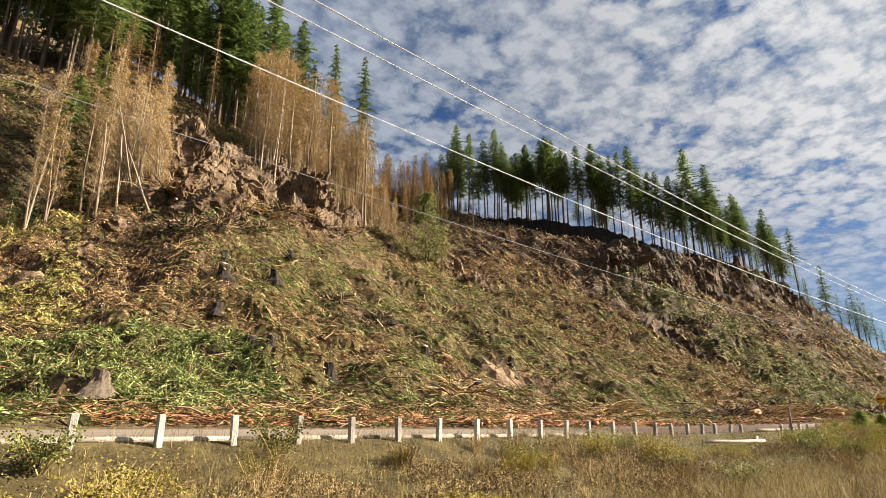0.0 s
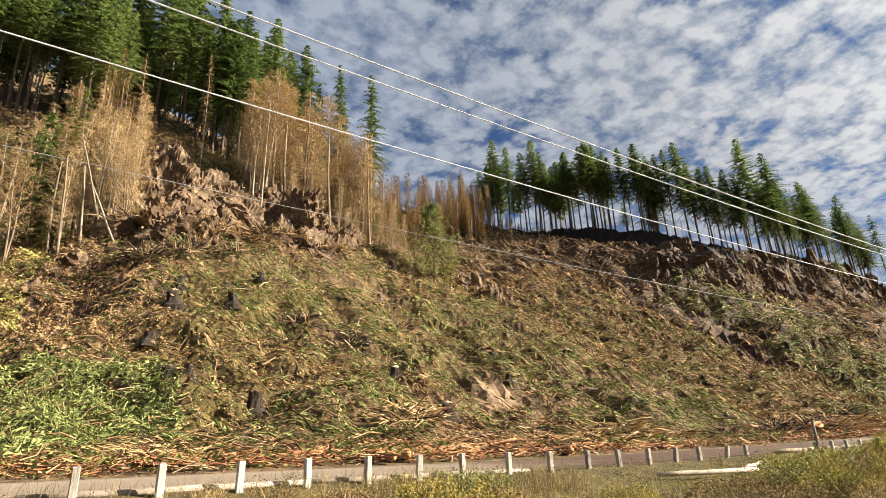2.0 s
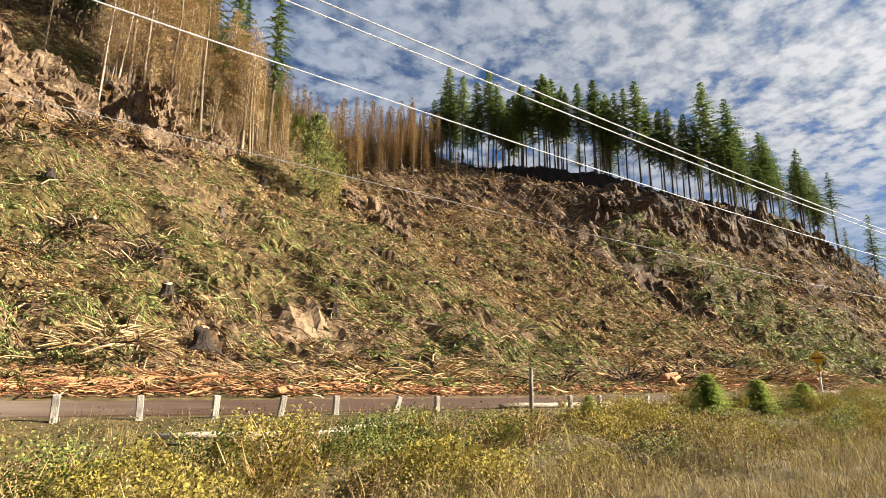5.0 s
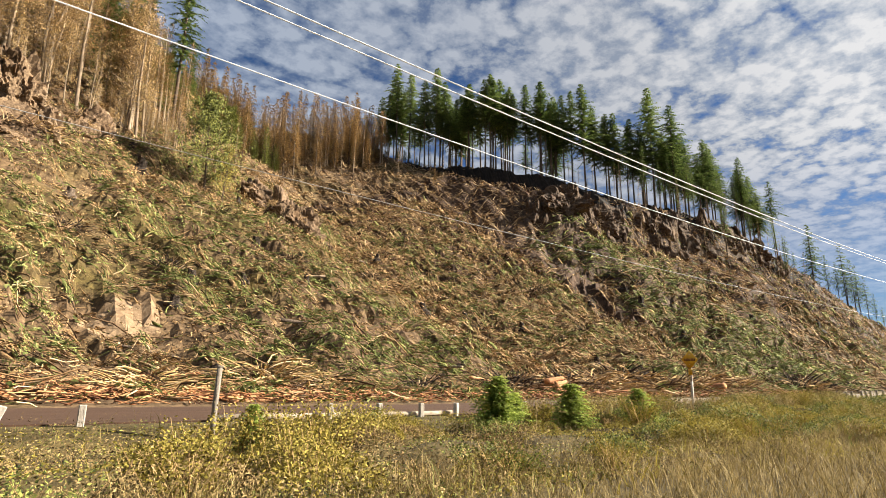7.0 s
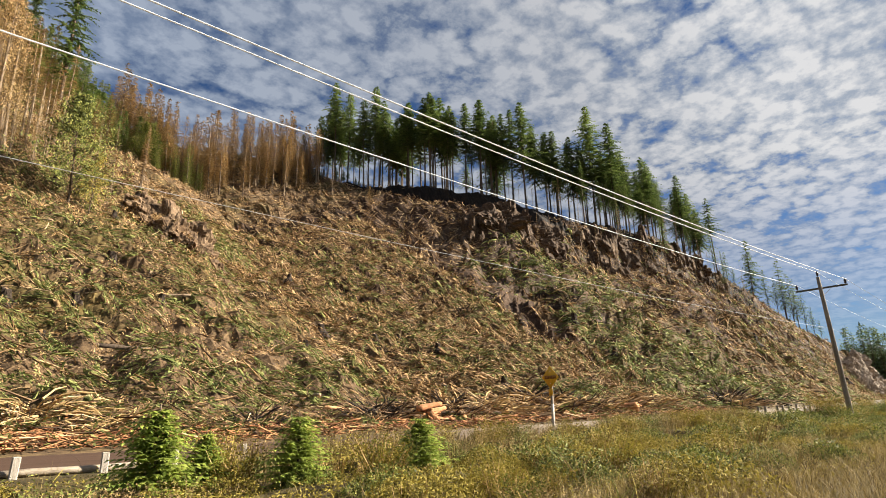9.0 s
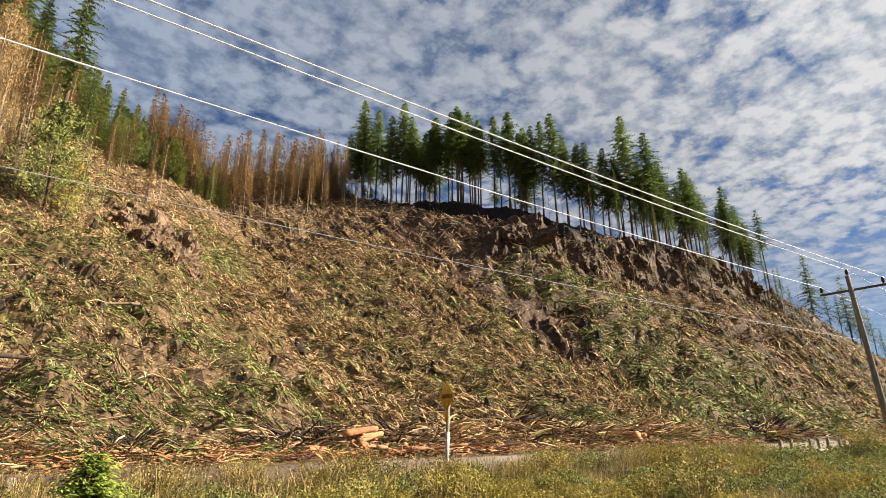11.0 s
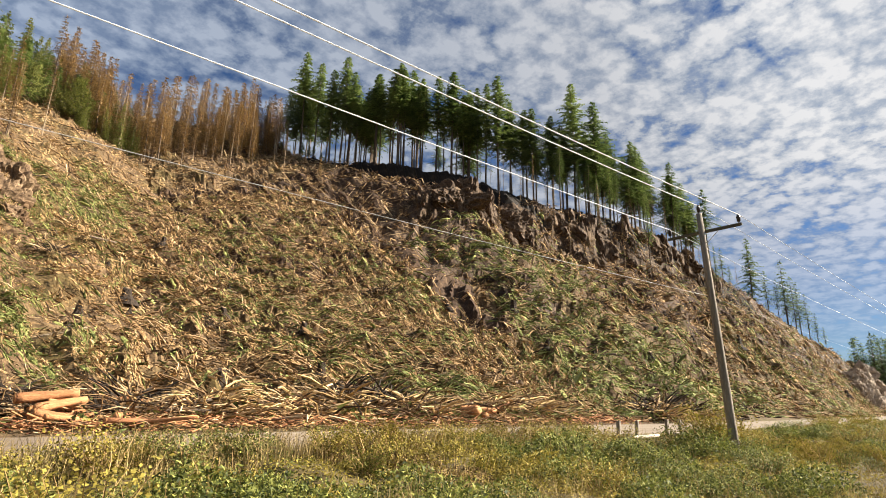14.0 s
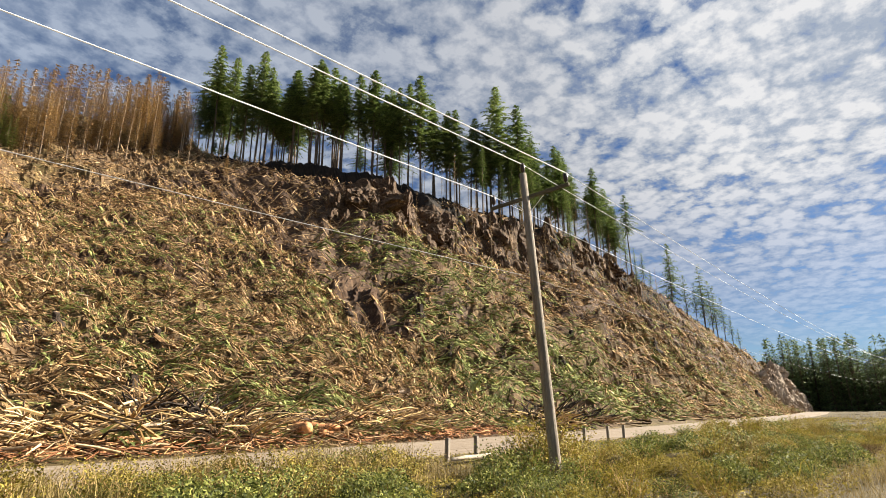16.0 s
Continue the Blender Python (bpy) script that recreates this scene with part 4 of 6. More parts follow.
# far wood beyond the rock nose
road_fir = conifer("fir_tree", 24, 0.05, 5.2, 34, M_FIR_FAR, M_BARK, "dark green fir in the wood along the road", "tree", whorl=1.4, clump=1.4, density=1.0, stubs=3)
set_first(road_fir, 418, 30, 1.2, group="far firs along the road")
for k in range(150):
    x, y = rnd.uniform(410, 460), rnd.uniform(15, 80)
    if y > road_y(x) - 7 or (x < 412 and rnd.random() < 0.5):
        continue
    stand(road_fir, x, y, rnd.uniform(19, 33) / 24, rnd.uniform(0, 6.28), squash=0.95, group="far firs along the road")
wood = [(rnd.uniform(425, 600), rnd.uniform(12, 150), rnd.uniform(24, 36) / 42, rnd.uniform(0, 6.28)) for k in range(120)]
join_stand(far_fir, [w for w in wood if abs(w[1] - road_y(w[0])) > 8], "dark green fir wood far along the road")

# ---- distant hills ----


def ridge_line(name, mat, x0, x1, y, high, seed, label, depth=300, jag=0.12):
    xs = np.linspace(x0, x1, 260)
    z = high * (0.62 + 0.22 * np.sin(xs / 260 + seed) + 0.1 * np.sin(xs / 97 + seed * 1.7) + jag * fbm(xs / 30, xs * 0 + 3.3, 3, seed + 7))
    verts = [(x, y + 0.25 * (x - x0) * 0, -5) for x in xs] + [(x, y + depth * 0.5, h) for x, h in zip(xs, z)] + [(x, y + depth, -5) for x in xs]
    n = len(xs)
    faces = [(r * n + k, r * n + k + 1, (r + 1) * n + k + 1, (r + 1) * n + k) for r in range(2) for k in range(n - 1)]
    return tagged(mesh_object(name, verts, faces, mat, smooth=True), label, "backdrop", kind="structure")


far_hills = ridge_line("backdrop", M_MOUNT, -1800, 1800, -150, 380, 5, "blue distant mountains beyond the valley", jag=0.02)
far_hills.matrix_basis = Matrix.Translation((3600, 700, 0)) @ Matrix.Rotation(radians(-78), 4, "Z")
wood_hill = ridge_line("backdrop", M_HILL, -500, 500, -60, 36, 8, "dark wooded hill beyond the road", 200, jag=0.3)
wood_hill.matrix_basis = Matrix.Translation((1000, 140, 0)) @ Matrix.Rotation(radians(-80), 4, "Z")

# ---- rocks ----


def lay(ob, x, y, dz, turn=0.0, tilt=0.0):
    ob.matrix_basis = Matrix.Translation((x, y, ground_z(x, y) + dz)) @ Euler((tilt, 0, turn)).to_matrix().to_4x4()
    return ob


def crag(name, size, seed, mat, label, sub=5, planes=18):
    """A block of bedrock: large broken faces, tilted blocks at two sizes, and deep joints between them."""
    rnd = random.Random(seed)
    bm = bmesh.new()
    bmesh.ops.create_icosphere(bm, subdivisions=sub, radius=1.0)
    cuts = []
    for _ in range(planes):
        a, el = rnd.uniform(0, 6.28), rnd.gauss(0.2, 0.35)
        cuts.append((Vector((math.cos(a) * math.cos(el), math.sin(a) * math.cos(el), math.sin(el))), rnd.uniform(0.55, 0.95)))
    o = Vector((seed * 3.7, seed * 1.3, 0))
    levels = ((1.5, 0.9, 0.22), (3.4, 0.9, 0.12), (8.0, 0.8, 0.05)) if sub > 3 else ((1.7, 0.9, 0.28),)
    for v in bm.verts:
        p = v.co * (1 + 0.3 * noise.fractal(v.co * 1.3 + o, 1.0, 2.0, 3))
        for n, d in cuts:
            q = p.dot(n)
            if q > d:
                p = p - n * (q - d)
        for scale, keep, slack in levels:  # each block keeps a flat, tilted face
            q = Vector((p.x * scale, p.y * scale, p.z * scale * 1.15 + p.x * 0.7)) + o * scale
            dist, pts = noise.voronoi(q)
            c = pts[0]
            cx, cy = c.x / scale - o.x, c.y / scale - o.y
            out = Vector((cx, cy, ((c.z - o.z * scale) - cx * 0.7) / (scale * 1.15))).normalized()
            n = (out + noise.noise_vector(c * 3.3) * 0.9).normalized()
            ray = p.normalized()
            r = (n.dot(out) / max(0.2, n.dot(ray))) * (1 + slack * 1.2 * noise.noise(c * 5.1))
            r = 1 + keep * (min(1 + slack, max(1 - slack, r)) - 1)
            if dist[1] - dist[0] < 0.06:
                r -= slack * 0.3
            p = p * r
        p = p * (1 + 0.02 * noise.fractal(p * 9 + o, 0.9, 2.0, 2))
        v.co = Vector((p.x * size[0], p.y * size[1], p.z * size[2]))
    return tagged(part(name, bm, mat, smooth=False), label, "rock")


OUTCROPS = []
BIG = "bare brown rock outcrop on the logged slope"
CRAGS = ((18.0, 81.5, -1.0, 5.2, 4.4, 8.0), (23.0, 81.0, -2.0, 5.4, 4.2, 7.0), (27.5, 80.5, -2.2, 4.6, 3.8, 5.8), (15.2, 79.5, -1.5, 2.6, 2.6, 5.0), (36.5, 80.0, -2.4, 5.0, 3.8, 5.4), (40.0, 79.0, -2.4, 3.8, 3.0, 4.8), (34.0, 81.5, -2.0, 3.2, 3.0, 5.2), (20.5, 76.0, -1.2, 3.4, 2.4, 3.4), (25.5, 75.5, -1.2, 3.0, 2.2, 2.8), (31.5, 83.5, -1.0, 3.2, 2.8, 3.8), (46, 82.5, -0.8, 2.6, 2.4, 3.4), (44, 80, -0.9, 2.0, 1.8, 2.4), (17.0, 73.0, -1.2, 3.2, 2.4, 3.6), (21.0, 72.0, -1.4, 3.4, 2.4, 3.4), (25.0, 72.5, -1.4, 3.0, 2.2, 3.0), (18.2, 69.0, -1.0, 2.6, 2.0, 2.4), (33.5, 75.0, -1.2, 2.8, 2.2, 3.8), (37.5, 74.6, -1.3, 3.0, 2.2, 3.4), (41.0, 75.5, -1.2, 2.4, 2.0, 2.8))
for k, (x, y, dz, sx, sy, sz) in enumerate(CRAGS):
    OUTCROPS.append(lay(crag("rock_outcrop", (sx * 1.35, sy * 1.3, sz * 1.15), k + 1, M_ROCK, BIG, 6 if sx > 4 else 5), x, y, dz, k * 0.4, -0.22))
for k, (x, y, dz, sx, sy, sz) in enumerate(((12.5, 73, -0.4, 2.2, 1.9, 1.8), (6, 66, -0.2, 1.5, 1.2, 1.1), (2, 64, -0.2, 1.6, 1.3, 1.2), (15.5, 70, -0.3, 1.8, 1.5, 1.4), (9, 70, -0.3, 1.2, 1.0, 0.9), (33, 76, -0.4, 1.7, 1.4, 1.8))):
    lay(crag("boulder", (sx * 1.3, sy * 1.3, sz * 1.3), k + 31, M_ROCK, "pale brown boulder lying in the logging debris", 3), x, y, dz, k * 1.3)
for k, (x, y, dz, sx, sy, sz) in enumerate(((72.5, 83.5, -1.6, 3.6, 3.0, 5.6), (70, 87, -1.0, 3.2, 2.6, 4.0), (75, 81, -1.4, 3.2, 2.6, 4.8), (74.5, 77.5, -1.0, 2.8, 2.4, 3.8), (71.5, 79, -0.8, 2.6, 2.2, 2.8), (72.5, 74.5, -0.8, 2.6, 2.2, 2.8), (76.5, 74, -0.6, 1.8, 1.6, 2.2), (69.5, 83.5, -0.6, 2.0, 1.8, 2.4), (73.5, 80.2, -1.0, 3.0, 2.6, 3.9), (72.0, 77.0, -1.0, 2.8, 2.4, 3.2))):
    OUTCROPS.append(lay(crag("rock_outcrop", (sx * 1.3, sy * 1.25, sz * 0.92), k + 20, M_ROCK, "jagged pale rock outcrop amid logging debris", 5), x, y, dz, k * 1.1))
CLIFF = ((163, 103, 4.5, 7), (168, 94.5, 2.2, 4.5), (169, 103, 4.5, 7), (175, 104, 4.5, 8), (158, 106, 4, 5), (181, 104.5, 4.5, 8), (188, 104, 4.5, 8), (197, 101, 4.5, 8), (206, 98, 5, 7), (214, 96, 5, 7.5), (222, 94, 5, 7), (230, 92, 5, 7), (238, 90.5, 5, 7), (246, 89, 5, 6.5), (255, 87.5, 5, 6), (264, 86, 4.5, 6), (273, 85, 4, 5), (281, 84, 4, 5), (200, 92, 3, 4), (226, 88, 3, 4))
for k, (x, y, s, hgt) in enumerate(CLIFF):
    small = 1.0 if x < 190 else 0.55
    hgt, x, s = hgt * rnd.uniform(0.6, 1.15) * small, x + rnd.uniform(-2, 2), s * rnd.uniform(0.8, 1.2) * small
    m = M_ROCK if k in (1, 18) else M_ROCK_DARK
    lay(crag("cliff_rock", (s * 1.7, s * 1.1, hgt * 1.0), k + 40, m, "pale rock column in the cliff band" if m is M_ROCK else "dark jagged rock of the cliff band below the ridge", 5 if x < 190 else 4), x, y, -hgt * (0.42 if x < 190 else 0.6), k * 0.9, -0.15)
for k in range(80):
    x = rnd.uniform(156, 284)
    y = float(np.interp(x, [158, 175, 197, 222, 246, 284], [104, 102, 97, 91, 86.5, 82])) + rnd.uniform(-4, 4)
    z = rnd.uniform(0.9, 2.8)
    lay(crag("cliff_rock", (z * rnd.uniform(0.8, 1.5), z * 0.8, z * rnd.uniform(1.0, 1.9)), k + 90, M_ROCK_DARK if rnd.random() < 0.75 else M_ROCK, "dark jagged rock of the cliff band below the ridge", 3), x, y, -0.3, k * 0.7, -0.15)
M_ROCK_PALE = material("pale_grey_rock", [(0.1, 0.078, 0.056), (0.27, 0.215, 0.16), (0.45, 0.375, 0.295)], 0.25, 0.9, 1.0, 1.2)
for k in range(48):
    x = 338 + 55 * (k + rnd.random()) / 48
    y = float(np.interp(x, [338, 352, 385, 395], [60, 56, 57.0, 58.5])) + rnd.uniform(-1.5, 9.0 if x < 385 else 3.0)
    z = rnd.uniform(2.0, 4.4)
    lay(crag("nose_rock", (z * rnd.uniform(0.8, 1.3), z * 0.8, z * rnd.uniform(0.9, 1.5)), k + 70, M_ROCK_PALE, "pale grey rock face where the hill meets the road", 4), x, y, 0.4, k * 0.8, -0.1)

# ---- stumps, logs, piles ----


def stump(r, h, seed, bark, label, flare=1.28, slant=0.2):
    rnd = random.Random(seed)
    root = base("tree_stump", Matrix(), label, "stump")
    bm = bmesh.new()
    n, rings = 18, ((-0.5, flare * 1.1), (0.0, flare), (0.1, 1 + 0.6 * (flare - 1)), (0.25, 1 + 0.25 * (flare - 1)), (0.5, 1.02), (0.78, 1.0), (1.0, 0.97))
    lobes = [rnd.uniform(0, 6.28) for _ in range(5)]
    vs = []
    for u, s in rings:
        row = []
        for k in range(n):
            a = 2 * math.pi * k / n
            w = sum(max(0, math.cos(a - l)) ** 6 for l in lobes) * max(0, 0.6 - u) * 0.9
            rr = r * (s + w * 0.55 + rnd.uniform(-0.09, 0.09) + 0.06 * (k % 3 - 1))
            z = h * u + (slant * r * math.cos(a - 1) + rnd.uniform(-0.05, 0.12) * h if u > 0.9 else 0)
            row.append(bm.verts.new((rr * math.cos(a), rr * math.sin(a), z)))
        vs.append(row)
    for a, b in zip(vs, vs[1:]):
        for k in range(n):
            bm.faces.new((a[k], a[(k + 1) % n], b[(k + 1) % n], b[k]))
    bm.faces.new(vs[-1])
    part("bark", bm, bark, root, smooth=False)
    bm = bmesh.new()
    ring = [bm.verts.new((r * 0.9 * math.cos(2 * math.pi * k / n), r * 0.9 * math.sin(2 * math.pi * k / n), h + slant * r * 0.9 * math.cos(2 * math.pi * k / n - 1) + 0.012)) for k in range(n)]
    bm.faces.new(ring)
    low = bmesh.ops.extrude_face_region(bm, geom=list(bm.faces))
    for v in [g for g in low["geom"] if isinstance(g, bmesh.types.BMVert)]:
        v.co.z += 0.015
    part("cut_face", bm, M_CUT, root, "pale sawn face")
    sp = Soup()
    for _ in range(1):   # splinter of holding wood on the cut
        a, q = rnd.uniform(0, 6.28), rnd.uniform(0, 0.6) * r
        p = Vector((q * math.cos(a), q * math.sin(a), h))
        sp.tube([p, p + Vector((rnd.uniform(-0.03, 0.03), 0, rnd.uniform(0.05, 0.18)))], [0.04, 0.006], 4)
    sp.obj("hinge_wood", M_CUT, root)
    return root


def log(length, r, seed, bark, label, name="log"):
    rnd = random.Random(seed)
    root = base(name, Matrix(), label, "log")
    bm = bmesh.new()
    n, segs = 12, 7
    rows = []
    bend = rnd.uniform(-0.04, 0.04) * length
    for s in range(segs + 1):
        u = s / segs
        rr = r * (1 - 0.22 * u)
        rows.append([bm.verts.new((length * (u - 0.5), bend * math.sin(math.pi * u) + rr * math.cos(2 * math.pi * k / n) * rnd.uniform(0.93, 1.06), rr * math.sin(2 * math.pi * k / n) * rnd.uniform(0.93, 1.06))) for k in range(n)])
    for a, b in zip(rows, rows[1:]):
        for k in range(n):
            bm.faces.new((a[k], b[k], b[(k + 1) % n], a[(k + 1) % n]))
    bm.faces.new(rows[0]), bm.faces.new(rows[-1][::-1])
    part("bark", bm, bark, root)
    for e, rr in ((-1, r), (1, r * 0.78)):
        bm = bmesh.new()
        bmesh.ops.create_cone(bm, cap_ends=True, segments=14, radius1=rr * 0.93, radius2=rr * 0.9, depth=0.03, matrix=Matrix.Translation((e * (length / 2 + 0.008), 0, 0)) @ Matrix.Rotation(math.pi / 2, 4, "Y"))
        part("cut_end", bm, M_CUT_RED if bark is M_CEDAR else M_CUT, root, "sawn orange log end" if bark is M_CEDAR else "sawn pale log end")
    return root


def place(t, x, y, dz, turn, scale=1.0, tilt=(0, 0), first=False, group=""):
    m = Matrix.Translation((x, y, ground_z(x, y) + dz)) @ Euler((tilt[0], tilt[1], turn)).to_matrix().to_4x4() @ Matrix.Scale(scale, 4)
    if first:
        t.matrix_basis = m
        ob = t
    else:
        ob = copy_thing(t, m)
    if group:
        tagged(ob, group=group)
    return ob


STUMPS = "stumps on the logged slope"
st_a = stump(0.42, 1.15, 1, M_CHAR, "dark-barked cut stump with a pale sawn top", 1.7, 0.45)
st_b = stump(0.52, 1.5, 2, M_CHAR, "large charred stump standing in the debris", 1.9, 0.6)
st_c = stump(0.42, 0.8, 3, M_CHAR, "brown cut stump with a sawn top among branches")
st_d = stump(0.65, 1.4, 4, M_BARK, "broad shaggy brown stump with split bark", 1.6, 0.4)
place(st_a, 36.75, 47.5, 0.15, 0.5, 0.9, first=True, group=STUMPS)
place(st_b, 38.4, 41.0, 0.0, 0.2, 0.95, first=True, group=STUMPS)
place(st_c, 27.4, 63.2, 0.1, 1.0, 1.0, first=True, group=STUMPS)
place(st_d, 44.0, 66.0, 0.1, 2.0, 0.6, first=True, group=STUMPS)
for t, x, y, s in ((st_d, 5.8, 39.4, 1.2), (st_b, 22.75, 42.4, 0.95), (st_b, 18.0, 58.0, 1.0), (st_a, 23.6, 58.0, 1.15), (st_b, 36.8, 54.4, 0.6), (st_c, 35.3, 55.5, 0.9), (st_c, 16.2, 52.6, 1.2), (st_a, 7.2, 55.3, 0.9), (st_b, 23.4, 61.3, 0.8), (st_b, 18.7, 60.8, 0.75), (st_c, 17.2, 46.0, 1.1), (st_a, 18.4, 45.0, 0.9), (st_b, 35.8, 59.4, 0.6), (st_b, 54.0, 54.8, 0.75), (st_a, 58.7, 54.0, 0.75), (st_c, 56.2, 50.3, 0.9), (st_b, 65.2, 53.9, 0.55), (st_c, 51.5, 48.9, 0.9), (st_b, 82.0, 57.3, 0.65), (st_b, 90.3, 43.4, 0.85), (st_b, 182.4, 54.7, 1.1), (st_b, 225, 57.2, 1.2), (st_a, 155.8, 75.1, 1.4), (st_b, 72.0, 82.5, 1.1), (st_b, 89.7, 42.5, 0.65), (st_d, 141.2, 47.8, 0.9), (st_a, 157, 79.8, 1.3), (st_b, 69.4, 88.5, 1.0), (st_b, 86.2, 61.4, 0.8), (st_b, 62.3, 62, 0.9), (st_a, 51.5, 77, 1.5)):
    place(t, x, y, -0.1 * s, x * 7, s, (0.12 * math.sin(x * 5), 0.14 * math.cos(x * 3)), group=STUMPS)
for k in range(96):
    x = rnd.uniform(40, 130) if k < 34 else rnd.uniform(130, 320)
    y = rnd.uniform(37, 96) if x < 150 else rnd.uniform(48, 82)
    place(rnd.choice((st_a, st_b, st_a, st_c)), x, y, 0.05, rnd.uniform(0, 6.28), rnd.uniform(0.35, 0.75) * (1.5 if x > 130 else 1), (rnd.uniform(-0.15, 0.1), rnd.uniform(-0.1, 0.1)), group=STUMPS)

RED = "red logs along the foot of the slope"
lg_a = log(3.6, 0.17, 1, M_CEDAR, "fresh orange-red log stripped of bark")
lg_b = log(2.4, 0.24, 2, M_CEDAR, "short thick orange-red log with sawn ends")
lg_c = log(5.0, 0.12, 3, M_CEDAR, "long thin reddish log beside the road")
lg_d = log(6.0, 0.16, 4, M_BARK, "long grey-brown log lying in the debris")
lg_e = log(4.2, 0.1, 5, M_BARK_PALE, "bleached thin pole lying on the slope")
place(lg_a, 30.6, 32.0, 0.35, 0.08, first=True, group=RED), place(lg_b, 78.6, 31.8, 0.55, 0.5, first=True, group=RED), place(lg_c, 26, 31.5, 0.3, -0.05, first=True, group=RED)
place(lg_d, 62, 46, 0.3, 0.3, first=True), place(lg_e, 50, 52, 0.3, 1.0, first=True)
for k in range(62):
    x = rnd.uniform(14, 58) if k < 46 else rnd.uniform(58, 118)
    y = rnd.uniform(29.0, 33.2)
    place(rnd.choice((lg_a, lg_b, lg_c, lg_c)), x, y, rnd.uniform(0.1, 0.45), rnd.gauss(0, 0.45), rnd.uniform(0.5, 1.1), (0, rnd.gauss(0, 0.08)), group=RED)
for x, y, dz, turn, sc in ((33.4, 32.4, 0.3, 0.1, 1.2), (36.2, 32.2, 0.32, -0.12, 1.3), (31.2, 32.8, 0.3, 0.7, 1.0), (35.1, 32.9, 0.4, 0.0, 1.1), (38.4, 31.9, 0.25, 0.2, 0.9)):
    place(lg_b, x, y, dz, turn, sc, group=RED)
# cut stack and the piles along the road
for row in range(4):
    for k in range(5 - row):
        place(lg_b, 78.6 + rnd.uniform(-0.5, 0.5), 30.4 + 0.5 * k + 0.25 * row, 0.2 + 0.36 * row + rnd.uniform(-0.1, 0.1), rnd.gauss(0.1, 0.5), rnd.uniform(0.6, 1.15), (0, rnd.gauss(0, 0.18)), group="cut stack by the road")
for x, y, dz, turn, s in ((75.6, 31.2, 0.3, 0.35, 0.9), (81.6, 31.3, 0.35, 0.9, 1.0), (82.4, 30.6, 0.25, 0.1, 0.8), (103.4, 30.0, 0.9, 1.15, 1.4), (102.4, 30.6, 0.5, 0.4, 1.0), (104.8, 30.6, 0.9, -0.5, 1.2), (101.0, 30.2, 0.35, 0.2, 0.9), (105.6, 30.4, 0.5, 0.7, 1.1), (94.5, 30.6, 0.5, 0.1, 0.9), (97, 30.4, 0.45, -0.2, 0.8)):
    place(lg_b, x, y, dz, turn, s, (0, 0.05), group="cut stack by the road")
for k in range(38):
    x, y = rnd.uniform(72, 122), rnd.uniform(31.0, 36.5)
    place(rnd.choice((lg_d, lg_e, lg_c, lg_d, lg_a)), x, y, rnd.uniform(0.35, 1.0), rnd.gauss(0.05, 0.6), rnd.uniform(0.5, 1.0), (0, rnd.gauss(0, 0.18)), group="poles jumbled along the foot of the slope")
for k in range(46):
    x, y = rnd.uniform(-5, 190), rnd.uniform(35, 100)
    place(rnd.choice((lg_d, lg_e, lg_e)), x, y, 0.35, rnd.gauss(0.15, 0.7), rnd.uniform(0.6, 1.5), (rnd.uniform(-0.1, 0.1), rnd.gauss(0, 0.12)), group="poles lying on the slope")


def brush_pile(name, r, h, n, seed, mat, label, roots=False):
    rnd = random.Random(seed)
    root = base(name, Matrix(), label, "debris pile")
    core = Soup()
    arms = Soup()
    for _ in range(n):
        a, q = rnd.uniform(0, 6.28), r * rnd.random() ** 0.7
        ln = rnd.uniform(0.5, 1.0) * r
        b = a + rnd.gauss(0, 0.8)
        el = rnd.uniform(0.05, 0.9 if roots else 0.55)
        p = Vector((q * math.cos(a), q * math.sin(a), h * (1 - q / r) * rnd.uniform(0.2, 1.0)))
        d = Vector((math.cos(b) * math.cos(el), math.sin(b) * math.cos(el), math.sin(el) * rnd.choice((1, 1, -0.3))))
        m = p + d * ln * 0.55 + Vector((rnd.gauss(0, 0.06), rnd.gauss(0, 0.06), 0)) * ln
        s = core if rnd.random() < 0.5 else arms
        rr = rnd.uniform(0.015, 0.05) * (1.6 if roots else 1)
        s.tube([p, m, p + d * ln + Vector((0, 0, -0.12 * ln))], [rr, rr * 0.8, rr * 0.35], 4)
    tagged(core.obj("brushwood", mat, root), kind="stuff"), tagged(arms.obj("deadwood", M_STICK, root), kind="stuff")
    return root


